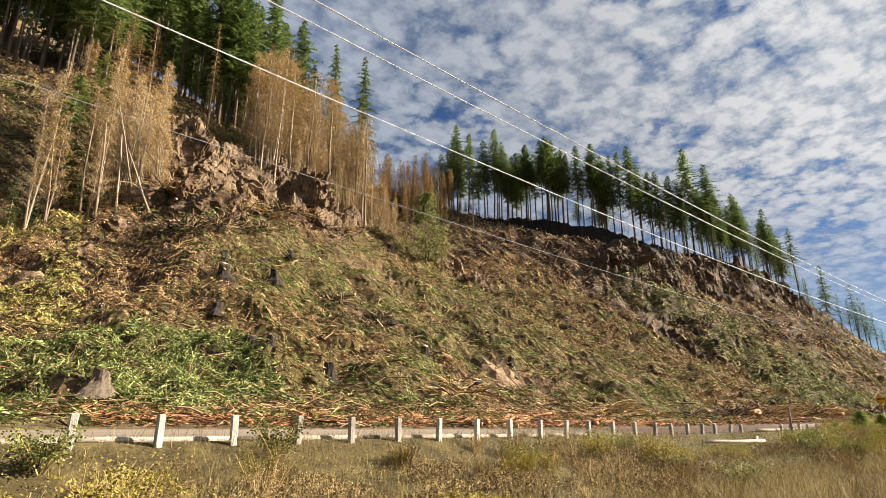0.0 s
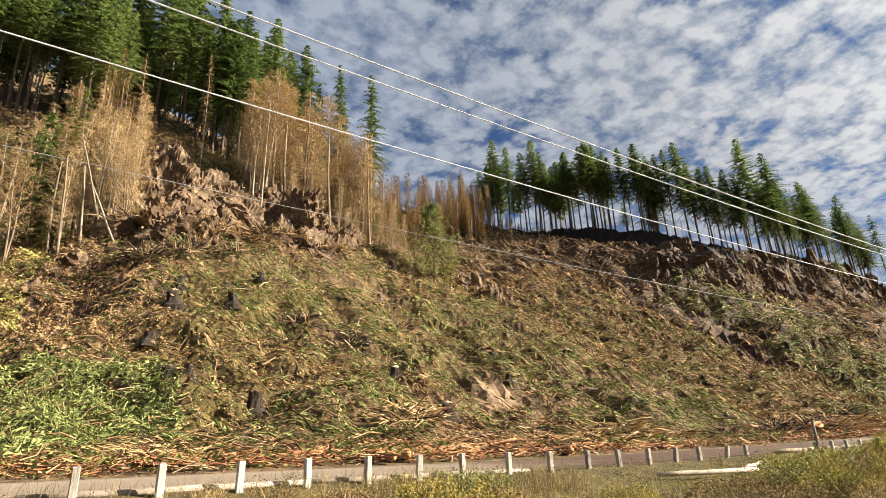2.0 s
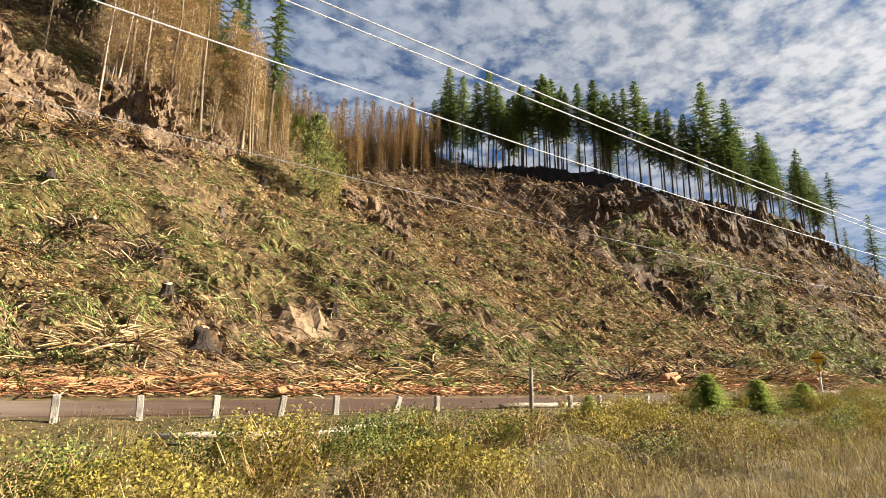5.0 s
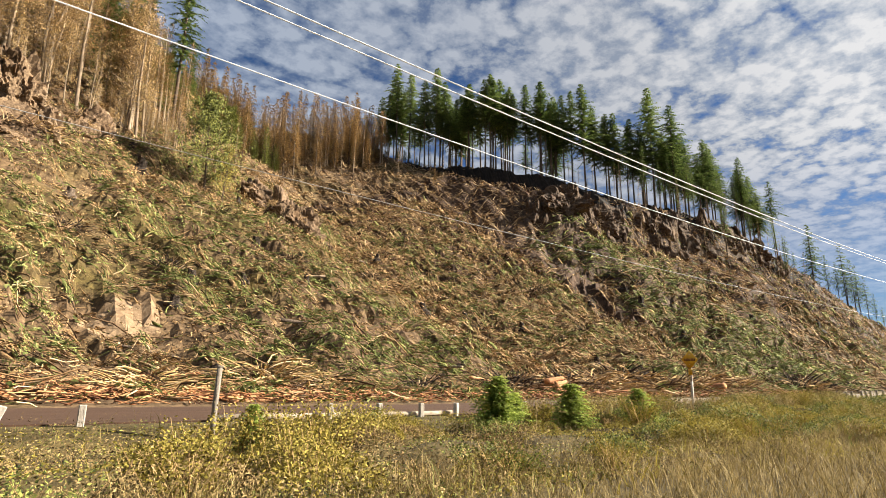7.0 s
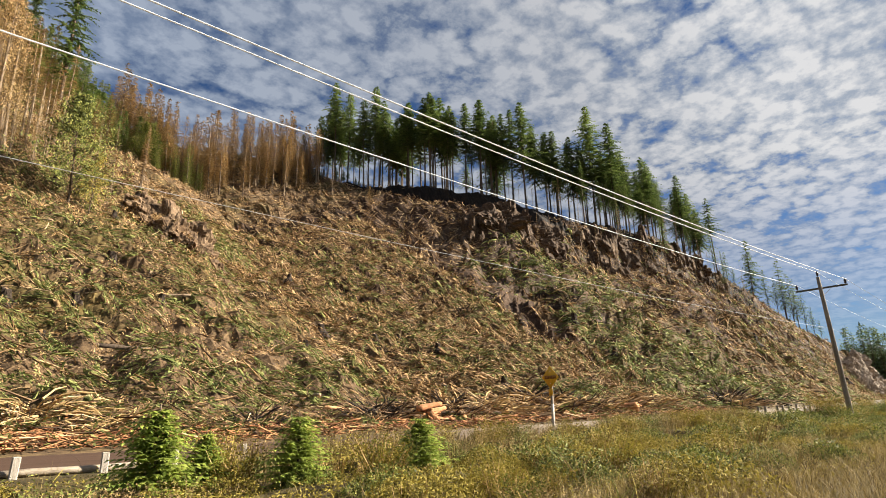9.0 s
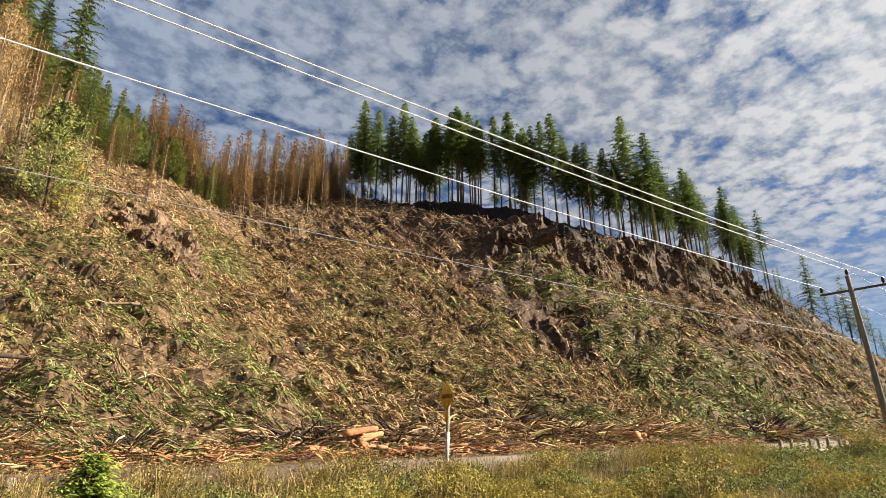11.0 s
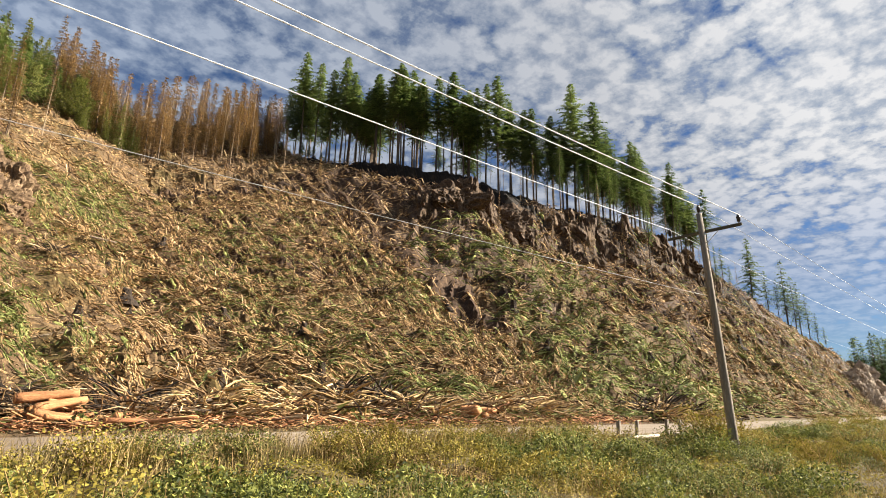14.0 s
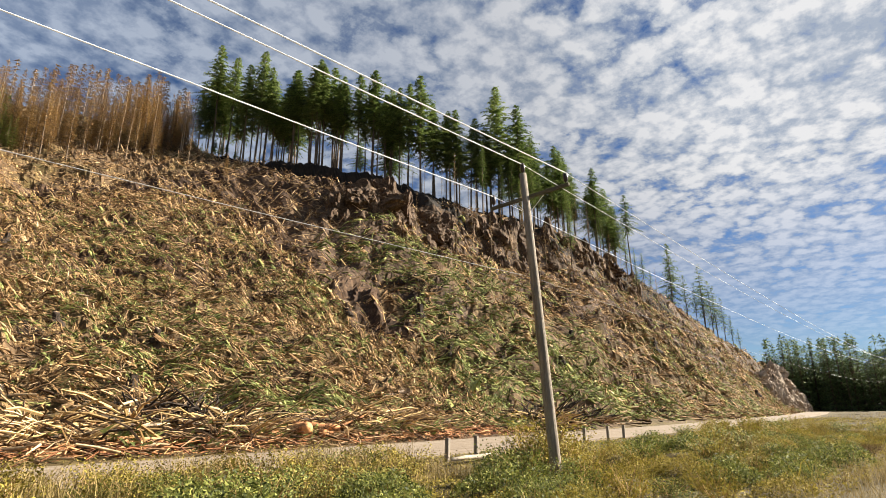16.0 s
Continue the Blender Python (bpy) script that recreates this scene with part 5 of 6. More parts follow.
pl_a = brush_pile("brush_pile", 1.9, 1.2, 150, 1, M_TWIG, "heap of bare grey-brown branches by the road")
pl_b = brush_pile("root_pile", 2.1, 1.5, 130, 2, M_CHAR, "dark heap of roots and charred branches", True)
pl_c = brush_pile("brush_pile", 3.2, 1.5, 150, 3, M_CUT_DRY, "sprawling heap of long pale tan broken branches")
PILES = "heaps along the foot of the slope"
place(pl_a, 32.8, 38.0, 0.2, 0, 1.45, first=True, group=PILES), place(pl_b, 74.5, 33.2, 0.1, 0, first=True, group=PILES), place(pl_c, 77.5, 34.2, 0.1, 0, 0.9, first=True, group=PILES)
for t, x, y, s in ((pl_a, 47, 33, 0.9), (pl_b, 82.5, 34.0, 1.2), (pl_a, 86, 33.5, 1.2), (pl_a, 95, 34.2, 1.4), (pl_b, 99, 35.5, 1.5), (pl_b, 97, 37.5, 1.3), (pl_a, 100, 32.5, 1.2), (pl_c, 106, 34, 0.9), (pl_a, 112, 32.5, 1.2), (pl_b, 135, 32.4, 1.6), (pl_b, 130, 32.2, 1.3), (pl_b, 144.5, 33, 1.2), (pl_a, 131, 31.4, 1.2), (pl_c, 99.5, 32.2, 1.2), (pl_c, 106, 32.2, 1.2), (pl_c, 81.5, 32.6, 1.0), (pl_a, 110, 33.8, 1.3), (pl_b, 77, 35, 1.0), (pl_a, 91, 33.4, 1.2), (pl_c, 111, 34, 1.1), (pl_c, 116, 33.4, 1.0), (pl_c, 92, 32.5, 0.8), (pl_c, 84, 33.5, 0.8), (pl_c, 113, 32.6, 0.8), (pl_c, 71, 33.5, 0.8), (pl_a, 55, 37, 1.1), (pl_c, 41, 34.2, 0.6), (pl_c, 22, 35, 0.7), (pl_b, 103, 33.4, 1.0), (pl_b, 144, 33, 0.9), (pl_a, 16, 33.5, 0.8), (pl_a, 58, 33.5, 0.8), (pl_b, 66, 33.6, 0.8), (pl_b, 170, 36, 1.0), (pl_b, 30, 57, 1.0), (pl_b, 35, 54.5, 0.9), (pl_b, 28, 52, 0.7), (pl_b, 44, 60, 0.8), (pl_b, 52, 56, 0.7), (pl_b, 60, 70, 0.8), (pl_b, 24, 66, 0.8), (pl_b, 66, 60, 0.7), (pl_b, 80, 66, 0.8), (pl_b, 95, 60, 0.8), (pl_b, 120, 60, 1.0), (pl_b, 112, 50, 0.8), (pl_b, 140, 70, 1.1), (pl_b, 150, 60, 1.1), (pl_b, 175, 66, 1.3), (pl_b, 200, 64, 1.3), (pl_b, 225, 66, 1.3), (pl_b, 16, 48, 0.6), (pl_b, 15.1, 65.2, 1.1), (pl_b, 18, 64.8, 1.0), (pl_b, 20.5, 67, 1.0), (pl_a, 22, 72, 1.2), (pl_a, 26, 73, 1.1), (pl_b, 29.5, 73.5, 1.2), (pl_a, 14.6, 73.5, 1.3), (pl_a, 33, 74.5, 1.1), (pl_b, 36.5, 74, 1.0), (pl_a, 40, 75, 1.0), (pl_b, 36, 56, 0.8), (pl_b, 158, 74, 1.3), (pl_b, 128, 78, 1.0)):
    place(t, x, y, 0.05, x, s, group=PILES)

# ---- the litter of the slope ----


def on_slope(x, y):
    return ((y > road_y(x) + 5.0) * 1.0)


CLEARED = [(36.75, 47.5), (38.4, 41.0), (5.8, 39.4), (18, 58), (22.75, 42.4), (36.8, 54.4), (23.6, 58), (90.3, 43.4), (54, 54.8), (58.7, 54), (82, 57.3), (18.4, 45), (10, 48.5), (46.4, 47.9), (47.6, 47.6), (48.8, 48.0), (47.2, 48.8), (48.2, 46.9)]


def open_ground(x, y):
    """0 round the marked stumps and below the crags, 1 elsewhere."""
    k = np.ones_like(x)
    for cx, cy in CLEARED:
        k = k * step(0.5, 1.0, np.hypot(x - cx, (y - cy + 0.8) * 0.8))
    return k


def rows(x, y, a=0.36, b=0.52):
    return step(a, b, windrow(x, y)) * open_ground(x, y)


def green_patch(x, y):
    p = step(0.42, 0.54, fbm(x / 11, y / 15, 3, 77))
    near = (1 - step(38, 50, y)) * (x < 26) * 0.9 + 0.6 * (1 - step(8, 16, np.abs(x - 68))) * (1 - step(55, 80, y))
    left = (1 - step(10, 26, np.abs(x - 30))) * (1 - step(60, 75, y)) * step(48, 56, y) * 0.4
    right = (1 - step(9, 24, np.abs(x - 148 - (y - 44) * 0.75))) * (1 - step(80, 90, y)) * 0.55
    p = p * (1 - 0.65 * step(86, 100, x) * (1 - step(134, 144, x)) * step(38, 46, y))
    p = p * (1 - 0.55 * step(178, 196, x))
    bare = 1 - 0.8 * step(185, 215, x) * step(50, 62, y)
    return bare * scraped(x, y) * on_slope(x, y) * np.clip(p * 0.8 + near + left + right + 0.07, 0, 1) * rows(x, y)


def crest_guard(x, y):
    return on_slope(x, y) * scraped(x, y) * (y < np.interp(x, XS, Y4) + 3)


def brown_patch(x, y):
    return crest_guard(x, y) * (0.18 + 0.82 * rows(x, y, 0.3, 0.46)) * (0.5 + 0.5 * step(0.4, 0.6, fbm(x / 9, y / 9, 3, 31))) * (1 - 0.72 * green_patch(x, y))


def stick_patch(x, y):
    return crest_guard(x, y) * (0.3 + 0.7 * rows(x, y)) * (1 - 0.6 * step(205, 245, x) * step(50, 62, y))


DOWN = -0.74
boughs("low_growth", M_GROWTH, 6200, (-12, 6, 54, 75), (0.6, 1.6), 48, "yellow-green low growth below the saplings", lambda x, y: step(0.25, 0.5, fbm(x / 4, y / 4, 2, 95)), 6, 0.6, "weeds", splay=0.6)
boughs("fir_boughs", M_BOUGH, 4600, (-4, 17.5, 35, 50), (0.7, 1.9), 47, "fresh green fir boughs heaped at the foot of the slope", lambda x, y: step(0.3, 0.5, fbm(x / 5, y / 5, 2, 94)), 7, 0.6, splay=0.3)
litter("pale_sticks", M_CUT_DRY, 90, (-4, 17.5, 34, 50), (1.2, 4.0), (0.03, 0.07), 49, "pale poles lying on the green boughs", None, 0.9, 0.16, -0.3, True)
litter("pale_sticks", M_CUT_DRY, 600, (-10, 20, 54, 78), (0.5, 3.0), (0.03, 0.09), 44, "pale tan branches strewn below the boulders", None, 0.5, 0.22, -0.4, True)
boughs("brown_boughs", M_FERN, 6000, (-12, 18, 52, 80), (0.35, 1.1), 45, "withered tan branches below the boulders", None, 5, 0.6)


def clods(name, mat, n, box, size, seed, label, keep):
    """Matted lumps of branches and soil, longer down the slope than across."""
    rng = np.random.default_rng(seed)
    x, y = scatter(rng, n, *box, keep)
    n = len(x)
    z, a, b, nrm = slope_frame(x, y)
    t = rng.normal(DOWN, 0.32, n)
    d = a * np.cos(t)[:, None] + b * np.sin(t)[:, None]
    s = np.cross(nrm, d)
    ln = size[0] + (size[1] - size[0]) * rng.uniform(0, 1, n) ** 1.6
    wd, ht = ln * rng.uniform(0.1, 0.19, n), ln * rng.uniform(0.1, 0.24, n)
    c = np.stack([x, y, z], -1)
    vs = []
    for rad, up in ((1.0, -0.35), (0.85, 0.45)):
        for k in range(6):
            q = 2 * math.pi * k / 6
            j = rng.uniform(0.65, 1.3, n)
            vs.append(c + d * (ln * 0.5 * rad * math.cos(q) * j)[:, None] + s * (wd * 0.5 * rad * math.sin(q) * j)[:, None] + nrm * (ht * up * rng.uniform(0.6, 1.4, n))[:, None])
    vs.append(c + d * (ln * rng.uniform(-0.2, 0.2, n))[:, None] + nrm * (ht * rng.uniform(0.7, 1.2, n))[:, None])
    f = []
    for k in range(6):
        m = (k + 1) % 6
        f += [(k, m, 6 + m), (k, 6 + m, 6 + k), (6 + k, 6 + m, 12)]
    v = np.stack(vs, 1).reshape(-1, 3)
    return tri_mesh(name, v, (np.arange(n)[:, None, None] * 13 + np.array(f)[None]).reshape(-1, 3), mat, label, "logging debris")


def green_clods(x, y):
    return np.clip(green_patch(x, y) * 1.2 + 0.12 * crest_guard(x, y), 0, 1)


def brown_clods(x, y):
    return (1 - 0.5 * step(205, 245, x) * step(50, 62, y)) * crest_guard(x, y) * open_ground(x, y) * (0.3 + 0.7 * rows(x, y)) * (1 - 0.8 * green_patch(x, y))


for box, gn, bn, size, seed in (((-12, 85, 30, 108), 9000, 9000, (0.4, 1.5), 61), ((85, 137, 30, 130), 5500, 6000, (0.6, 2.2), 63), ((137, 386, 33, 100), 6500, 7500, (0.9, 3.0), 65)):
    clods("green_debris", M_CLOD_GREEN, gn, box, size, seed, "matted lumps of withering green branches on the slope", green_clods)
    clods("brown_debris", M_CLOD_BROWN, bn, box, size, seed + 1, "matted lumps of brown branches and soil on the slope", brown_clods)
for box, n, ln, rad, seed in (((-12, 85, 32, 108), 15000, (0.4, 1.7), (0.03, 0.1), 81), ((85, 137, 31, 130), 13000, (0.7, 2.6), (0.05, 0.15), 83), ((137, 386, 33, 100), 15000, (1.0, 3.6), (0.08, 0.22), 85)):
    litter("green_branches", M_CLOD_GREEN, n, box, ln, rad, seed, "withering green branches lying down the slope", green_clods, 0.3, 0.22, 0.8, True)
    litter("brown_branches", M_CLOD_BROWN, n, box, ln, rad, seed + 1, "withered brown branches lying down the slope", brown_clods, 0.3, 0.22, 0.75, True)
litter("slash_sticks", M_STICK, 15000, (-12, 85, 28, 112), (0.4, 2.8), (0.02, 0.085), 1, "broken branches and sticks strewn over the logged slope", stick_patch, 0.3, 0.16, 0.7, True)
litter("slash_sticks", M_STICK, 8000, (135, 386, 30, 112), (1.0, 4.4), (0.06, 0.2), 2, "broken branches strewn over the far part of the slope", stick_patch, 0.4, 0.16, 0.75)
litter("slash_sticks", M_STICK, 11000, (85, 135, 28, 120), (0.7, 3.2), (0.03, 0.12), 12, "broken branches strewn over the middle of the slope", stick_patch, 0.3, 0.15, 0.72, True)
litter("slash_sticks", M_STICK, 5500, (60, 170, 100, 175), (1.2, 5.5), (0.05, 0.17), 3, "broken branches strewn over the upper gully", on_slope, 0.3, 0.12, 0.7)
litter("pale_sticks", M_CUT_DRY, 700, (-8, 150, 35, 100), (1.0, 4.0), (0.03, 0.08), 4, "bleached broken branches among the debris", crest_guard, 0.6, 0.16, -0.4, True)
litter("pale_sticks", M_CUT_DRY, 300, (5, 128, 30.5, 36), (0.8, 3.6), (0.025, 0.08), 24, "pale broken branches heaped along the foot of the slope", None, 0.6, 0.2, -0.6, True)
litter("bark_litter", M_CEDAR_CHIP, 6500, (4, 62, 28.6, 36.0), (0.15, 1.2), (0.02, 0.075), 5, "red bark and splinters along the foot of the slope", None, 0.3, 0.25, -0.6)
litter("bark_litter", M_CEDAR_CHIP, 3600, (62, 125, 28.2, 33.5), (0.2, 1.6), (0.02, 0.075), 6, "red bark and splinters along the foot of the slope", None, 0.3, 0.25, -0.6)
boughs("fir_boughs", M_BOUGH, 22000, (-12, 85, 29, 105), (0.7, 2.1), 7, "cut green fir boughs covering the slope", green_patch, 5, 0.6, lie=DOWN, splay=0.34)
boughs("fir_boughs", M_BOUGH, 14000, (135, 384, 32, 90), (1.6, 4.2), 8, "cut green fir boughs on the far slope", green_patch, 5, 1.0, lie=DOWN, splay=0.34)
boughs("fir_boughs", M_BOUGH, 13000, (85, 140, 29, 115), (1.0, 3.0), 17, "cut green fir boughs covering the middle of the slope", green_patch, 5, 0.8, lie=DOWN, splay=0.34)
boughs("brown_boughs", M_FERN, 10000, (80, 140, 30, 130), (1.0, 3.0), 18, "withered brown branches covering the middle of the slope", brown_patch, 5, 0.8, lie=DOWN, splay=0.34)
boughs("brown_boughs", M_FERN, 20000, (-12, 85, 30, 112), (0.6, 2.0), 9, "withered brown branches covering the slope", brown_patch, 5, lie=DOWN, splay=0.34)
boughs("brown_boughs", M_FERN, 11000, (135, 370, 36, 112), (1.5, 4.2), 10, "withered brown branches on the far slope", brown_patch, 4, 1.0, lie=DOWN, splay=0.34)
boughs("brown_boughs", M_FERN, 17000, (0, 85, 34, 82), (0.35, 1.1), 46, "withered leaves and twigs matted over the slope", lambda x, y: (0.28 + 0.72 * rows(x, y, 0.32, 0.46)) * (1 - 0.75 * green_patch(x, y)), 4, 0.3)
boughs("brown_boughs", M_FERN, 5000, (-12, 70, 70, 112), (0.6, 1.8), 14, "withered brown undergrowth round the outcrops", lambda x, y: on_slope(x, y) * (0.3 + 0.7 * ((y > 88) | (x < 12) | (x > 46))), 4, 0.9)
boughs("brown_boughs", M_FERN, 6000, (45, 165, 112, 205), (0.9, 2.6), 15, "withered brown undergrowth in the gully", on_slope, 4, 0.9)

# ---- roadside: guard rail, sign, pole line ----


def box_bm(sx, sy, sz, bevel=0.01, m=None):
    bm = bmesh.new()
    bmesh.ops.create_cube(bm, size=1.0, matrix=(m or Matrix()) @ Matrix.Diagonal((sx, sy, sz, 1)))
    if bevel:
        bmesh.ops.bevel(bm, geom=list(bm.edges), offset=bevel, segments=1, affect="EDGES")
    return bm


def post_top(x):
    return float(np.interp(x, [0, 8, 24, 31, 43, 57, 70, 100, 140], [1.5, 1.37, 1.06, 0.84, 0.6, 0.41, 0.45, 0.72, 0.75]))


def post_y(x):
    return float(np.interp(x, [0, 30, 43, 57, 100, 110, 140], [17.5, 17.7, 18.3, 18.6, 17.2, 18.0, 21.0]))


def guard_rail(xs, rails, label, leaning=(), paint=None):
    root = base("guard_rail", Matrix(), label, "guard rail", "old guard rails beside the side road")
    rnd = random.Random(len(xs))
    for k, x in enumerate(xs):
        z = post_top(x)
        bm = box_bm(0.19, 0.19, 1.5, 0.02)
        o = part("post", bm, paint or M_POST, root, smooth=False)
        lean = leaning[k] if k < len(leaning) else 0
        o.matrix_basis = Matrix.Translation((x, post_y(x), z - 0.75)) @ Euler((rnd.gauss(0, 0.02), lean + rnd.gauss(0, 0.025), rnd.gauss(0, 0.1))).to_matrix().to_4x4()
    for (xa, ya, za), (xb, yb, zb), thick in rails:
        a, b = Vector((xa, ya, za)), Vector((xb, yb, zb))
        s = Soup()
        mid = (a + b) / 2 - Vector((0, 0, 0.02))
        q = a.lerp(b, 0.25) + Vector((0, 0.02, 0.015))
        s.tube([a, q, mid, b], [thick * 0.9, thick, thick * 1.06, thick * 0.85], 7)
        s.obj("rail", M_RAIL, root, "weathered white timber rail", smooth=True)
    return root


POSTS = [2.1, 4.2, 6.3, 8.4, 10.4, 12.4, 14.35, 16.4, 18.4, 20.4, 22.3, 24.1, 26.2, 28.3, 30.4, 32.4, 34.45, 36.5, 38.5, 40.9, 42.9]
RAILS = [((x, 18.05 + 0.02 * k, post_top(x) - 0.72), (x + 4.4, 18.1, post_top(x + 4.4) - 0.70), 0.10) for k, x in enumerate((-2.5, 2.0, 6.5, 11.2, 14.2, 18.6, 23.2))]
RAILS += [((28.2, 17.2, -0.1), (30.9, 16.8, -0.16), 0.09), ((32.4, 15.95, -0.16), (37.6, 14.75, -0.2), 0.1), ((37.0, 14.95, -0.12), (41.0, 16.5, -0.14), 0.08)]
guard_rail(POSTS, RAILS, "old guard rail of white-washed timber posts, its rails fallen", [0] * 6 + [0, 0.02] + [0] * 9 + [0.1, 0.0, 0.28])
guard_rail([50.7, 52.8, 54.9, 56.8, 59, 61], [((46.5, 18.7, 0.1), (52, 18.8, 0.05), 0.11), ((52, 18.8, 0.02), (57, 18.9, 0.0), 0.1)], "short stretch of white timber guard rail in tall grass")
guard_rail([102.6, 104.8, 108.9, 111, 113.5, 117, 121, 124], [((102, 16.6, -0.1), (106.5, 17.2, -0.1), 0.09), ((109, 17.5, -0.12), (113, 18.0, -0.1), 0.09)], "old brown timber guard rail posts in tall grass", paint=M_POLE)

lone = base("marker_post", pose(45.8, 16.0, -0.3), "lone grey weathered timber post in the grass", "post")
s = Soup()
s.tube([Vector((0, 0, -0.4)), Vector((0.02, 0, 1.0)), Vector((0.05, 0, 2.0))], [0.085, 0.08, 0.075], 8)
s.obj("shaft", M_POLE, lone, smooth=True)
part("cap", box_bm(0.17, 0.17, 0.05, 0.01, Matrix.Translation((0.05, 0, 2.01))), M_POLE, lone)


def road_sign():
    root = base("warning_sign", pose(73.7, 16.8, -0.35, 0, 2, 0), "faded yellow diamond warning sign on a timber post", "road sign")
    part("post", box_bm(0.1, 0.1, 3.3, 0.008, Matrix.Translation((0, 0, 1.35))), M_POLE, root)
    part("post_base", box_bm(0.115, 0.115, 1.5, 0.008, Matrix.Translation((0, 0, 1.05))), M_POST, root, "white-painted lower post")
    tilt = Matrix.Translation((-0.075, 0, 3.08)) @ Matrix.Rotation(radians(-6), 4, "Z") @ Matrix.Rotation(radians(45), 4, "X")
    panel = part("panel", box_bm(0.006, 0.8, 0.8, 0.0, tilt), M_SIGN, root, "faded yellow diamond plate")
    up = Matrix.Translation((-0.081, 0, 3.08)) @ Matrix.Rotation(radians(-6), 4, "Z")
    for k in range(7):   # one faded line that cannot be read
        part("print_bar", box_bm(0.004, 0.095, 0.17 if k % 3 else 0.15, 0.0, up @ Matrix.Translation((0, (k - 3) * 0.108, 0.0))), M_FADED, panel)
    part("lower_plate", box_bm(0.006, 0.26, 0.34, 0.0, Matrix.Translation((-0.075, 0, 2.36)) @ Matrix.Rotation(radians(-6), 4, "Z")), M_SIGN, root, "small faded yellow plate")
    for z in (0.3, -0.3):
        bm = bmesh.new()
        bmesh.ops.create_cone(bm, cap_ends=True, segments=8, radius1=0.015, radius2=0.012, depth=0.02, matrix=up @ Matrix.Translation((0, 0, z)) @ Matrix.Rotation(math.pi / 2, 4, "Y"))
        part("bolt", bm, M_WIRE, panel)


road_sign()


def utility_pole():
    root = base("utility_pole", Matrix(), "leaning grey timber utility pole with one crossarm", "utility pole", "pole line beside the highway")
    s = Soup()
    top, foot = Vector((-1.05, 0.06, 10.2)), Vector((0.0, 0, -0.9))
    pts = [foot.lerp(top, u) for u in (0, 0.15, 0.4, 0.7, 1.0)]
    s.tube(pts, [0.2, 0.185, 0.17, 0.15, 0.125], 12)
    s.obj("shaft", M_POLE, root, smooth=True)
    at = foot.lerp(top, (9.35 + 0.9) / 11.1)
    arm = part("crossarm", box_bm(0.1, 3.4, 0.13, 0.012), M_ARM, root, "dark weathered crossarm", smooth=False)
    arm.matrix_basis = Matrix.Translation(at + Vector((0.17, 0.0, 0))) @ Matrix.Rotation(radians(-0.8), 4, "X")
    for e in (-1, 1):
        b = Soup()
        b.tube([at + Vector((0.23, 0.62 * e, -0.06)), at + Vector((0.16, 0.04 * e, -0.62))], [0.016, 0.016], 5)
        b.obj("brace", M_WIRE, root, "flat steel brace")
    for p in (at + Vector((0.17, -1.58, 0.06)), at + Vector((0.17, 1.58, 0.06)), top + Vector((0, 0, -0.02))):
        i = Soup()
        i.tube([p, p + Vector((0, 0, 0.06)), p + Vector((0, 0, 0.1)), p + Vector((0, 0, 0.3)), p + Vector((0, 0, 0.36)), p + Vector((0, 0, 0.44))], [0.02, 0.02, 0.075, 0.09, 0.07, 0.05], 10)
        ins = i.obj("insulator", M_INSUL, root, "dark porcelain insulator", smooth=True)
    return root


POLE_X, POLE_Y = 100.35, 10.43
pole = utility_pole()
pole.matrix_basis = pose(POLE_X, POLE_Y, 0.0)
copy_thing(pole, pose(-7.0, 12.3, 0.0) @ Matrix.Diagonal((1, 1, 1.2, 1)))
copy_thing(pole, pose(221, 10.6, 0.0))


def wire(start, end, onward, sag, r, label, mat=None):
    """Two spans of one conductor, hung from pole to pole."""
    root = Soup()
    for a, b, s in ((Vector(start), Vector(end), sag), (Vector(end), Vector(onward), 1.2)):
        n = 30
        root.tube([a.lerp(b, k / n) - Vector((0, 0, 4 * s * k / n * (1 - k / n))) for k in range(n + 1)], [r if s == sag else r * 0.55] * (n + 1), 5)
    return tagged(root.obj("power_line", mat or M_WIRE), label, "wire", "wires of the pole line")


BRIGHT = "bright aluminium power line strung between timber poles"
wire((-8, 11.0, 12.28), (99.53, 8.86, 9.80), (220, 9.0, 9.8), 1.71, 0.019, BRIGHT)
wire((-8, 12.5, 12.79), (99.3, 10.5, 10.58), (220, 10.6, 10.58), 1.5, 0.019, BRIGHT)
wire((-8, 14.0, 11.64), (99.53, 12.05, 9.80), (220, 12.2, 9.8), 1.32, 0.017, BRIGHT)
wire((-8, 14.0, 8.84), (99.9, 10.6, 6.4), (220.5, 10.6, 6.4), 1.24, 0.009, "thin grey communication cable strung low between poles", M_CABLE)

# ---- verge: saplings, shrubs, grass ----
small = conifer("fir_sapling", 2.3, 0.04, 1.55, 61, M_FIR_YOUNG, M_BARK, "bright green young fir growing in the verge", "tree", whorl=0.1, clump=0.3, density=2.3, stubs=0, droop=0.05, thick=0.015)
SAPL = "young firs in the verge"
for k, (x, y, top, s) in enumerate(((55.1, 14.2, 1.72, 1.25), (58.2, 13.6, 1.6, 1.2), (62.1, 13.0, 1.4, 1.1), (46.0, 13.2, 1.0, 0.6), (56.3, 14.6, 1.2, 0.85))):
    g = ground_z(x, y)
    m = Matrix.Translation((x, y, g - 0.1)) @ Matrix.Rotation(k * 1.7, 4, "Z") @ Matrix.Diagonal((s * 0.78, s * 0.78, (top - g + 0.1) / 2.3, 1))
    if k:
        tagged(copy_thing(small, m), group=SAPL)
    else:
        small.matrix_basis = m
        tagged(small, group=SAPL)


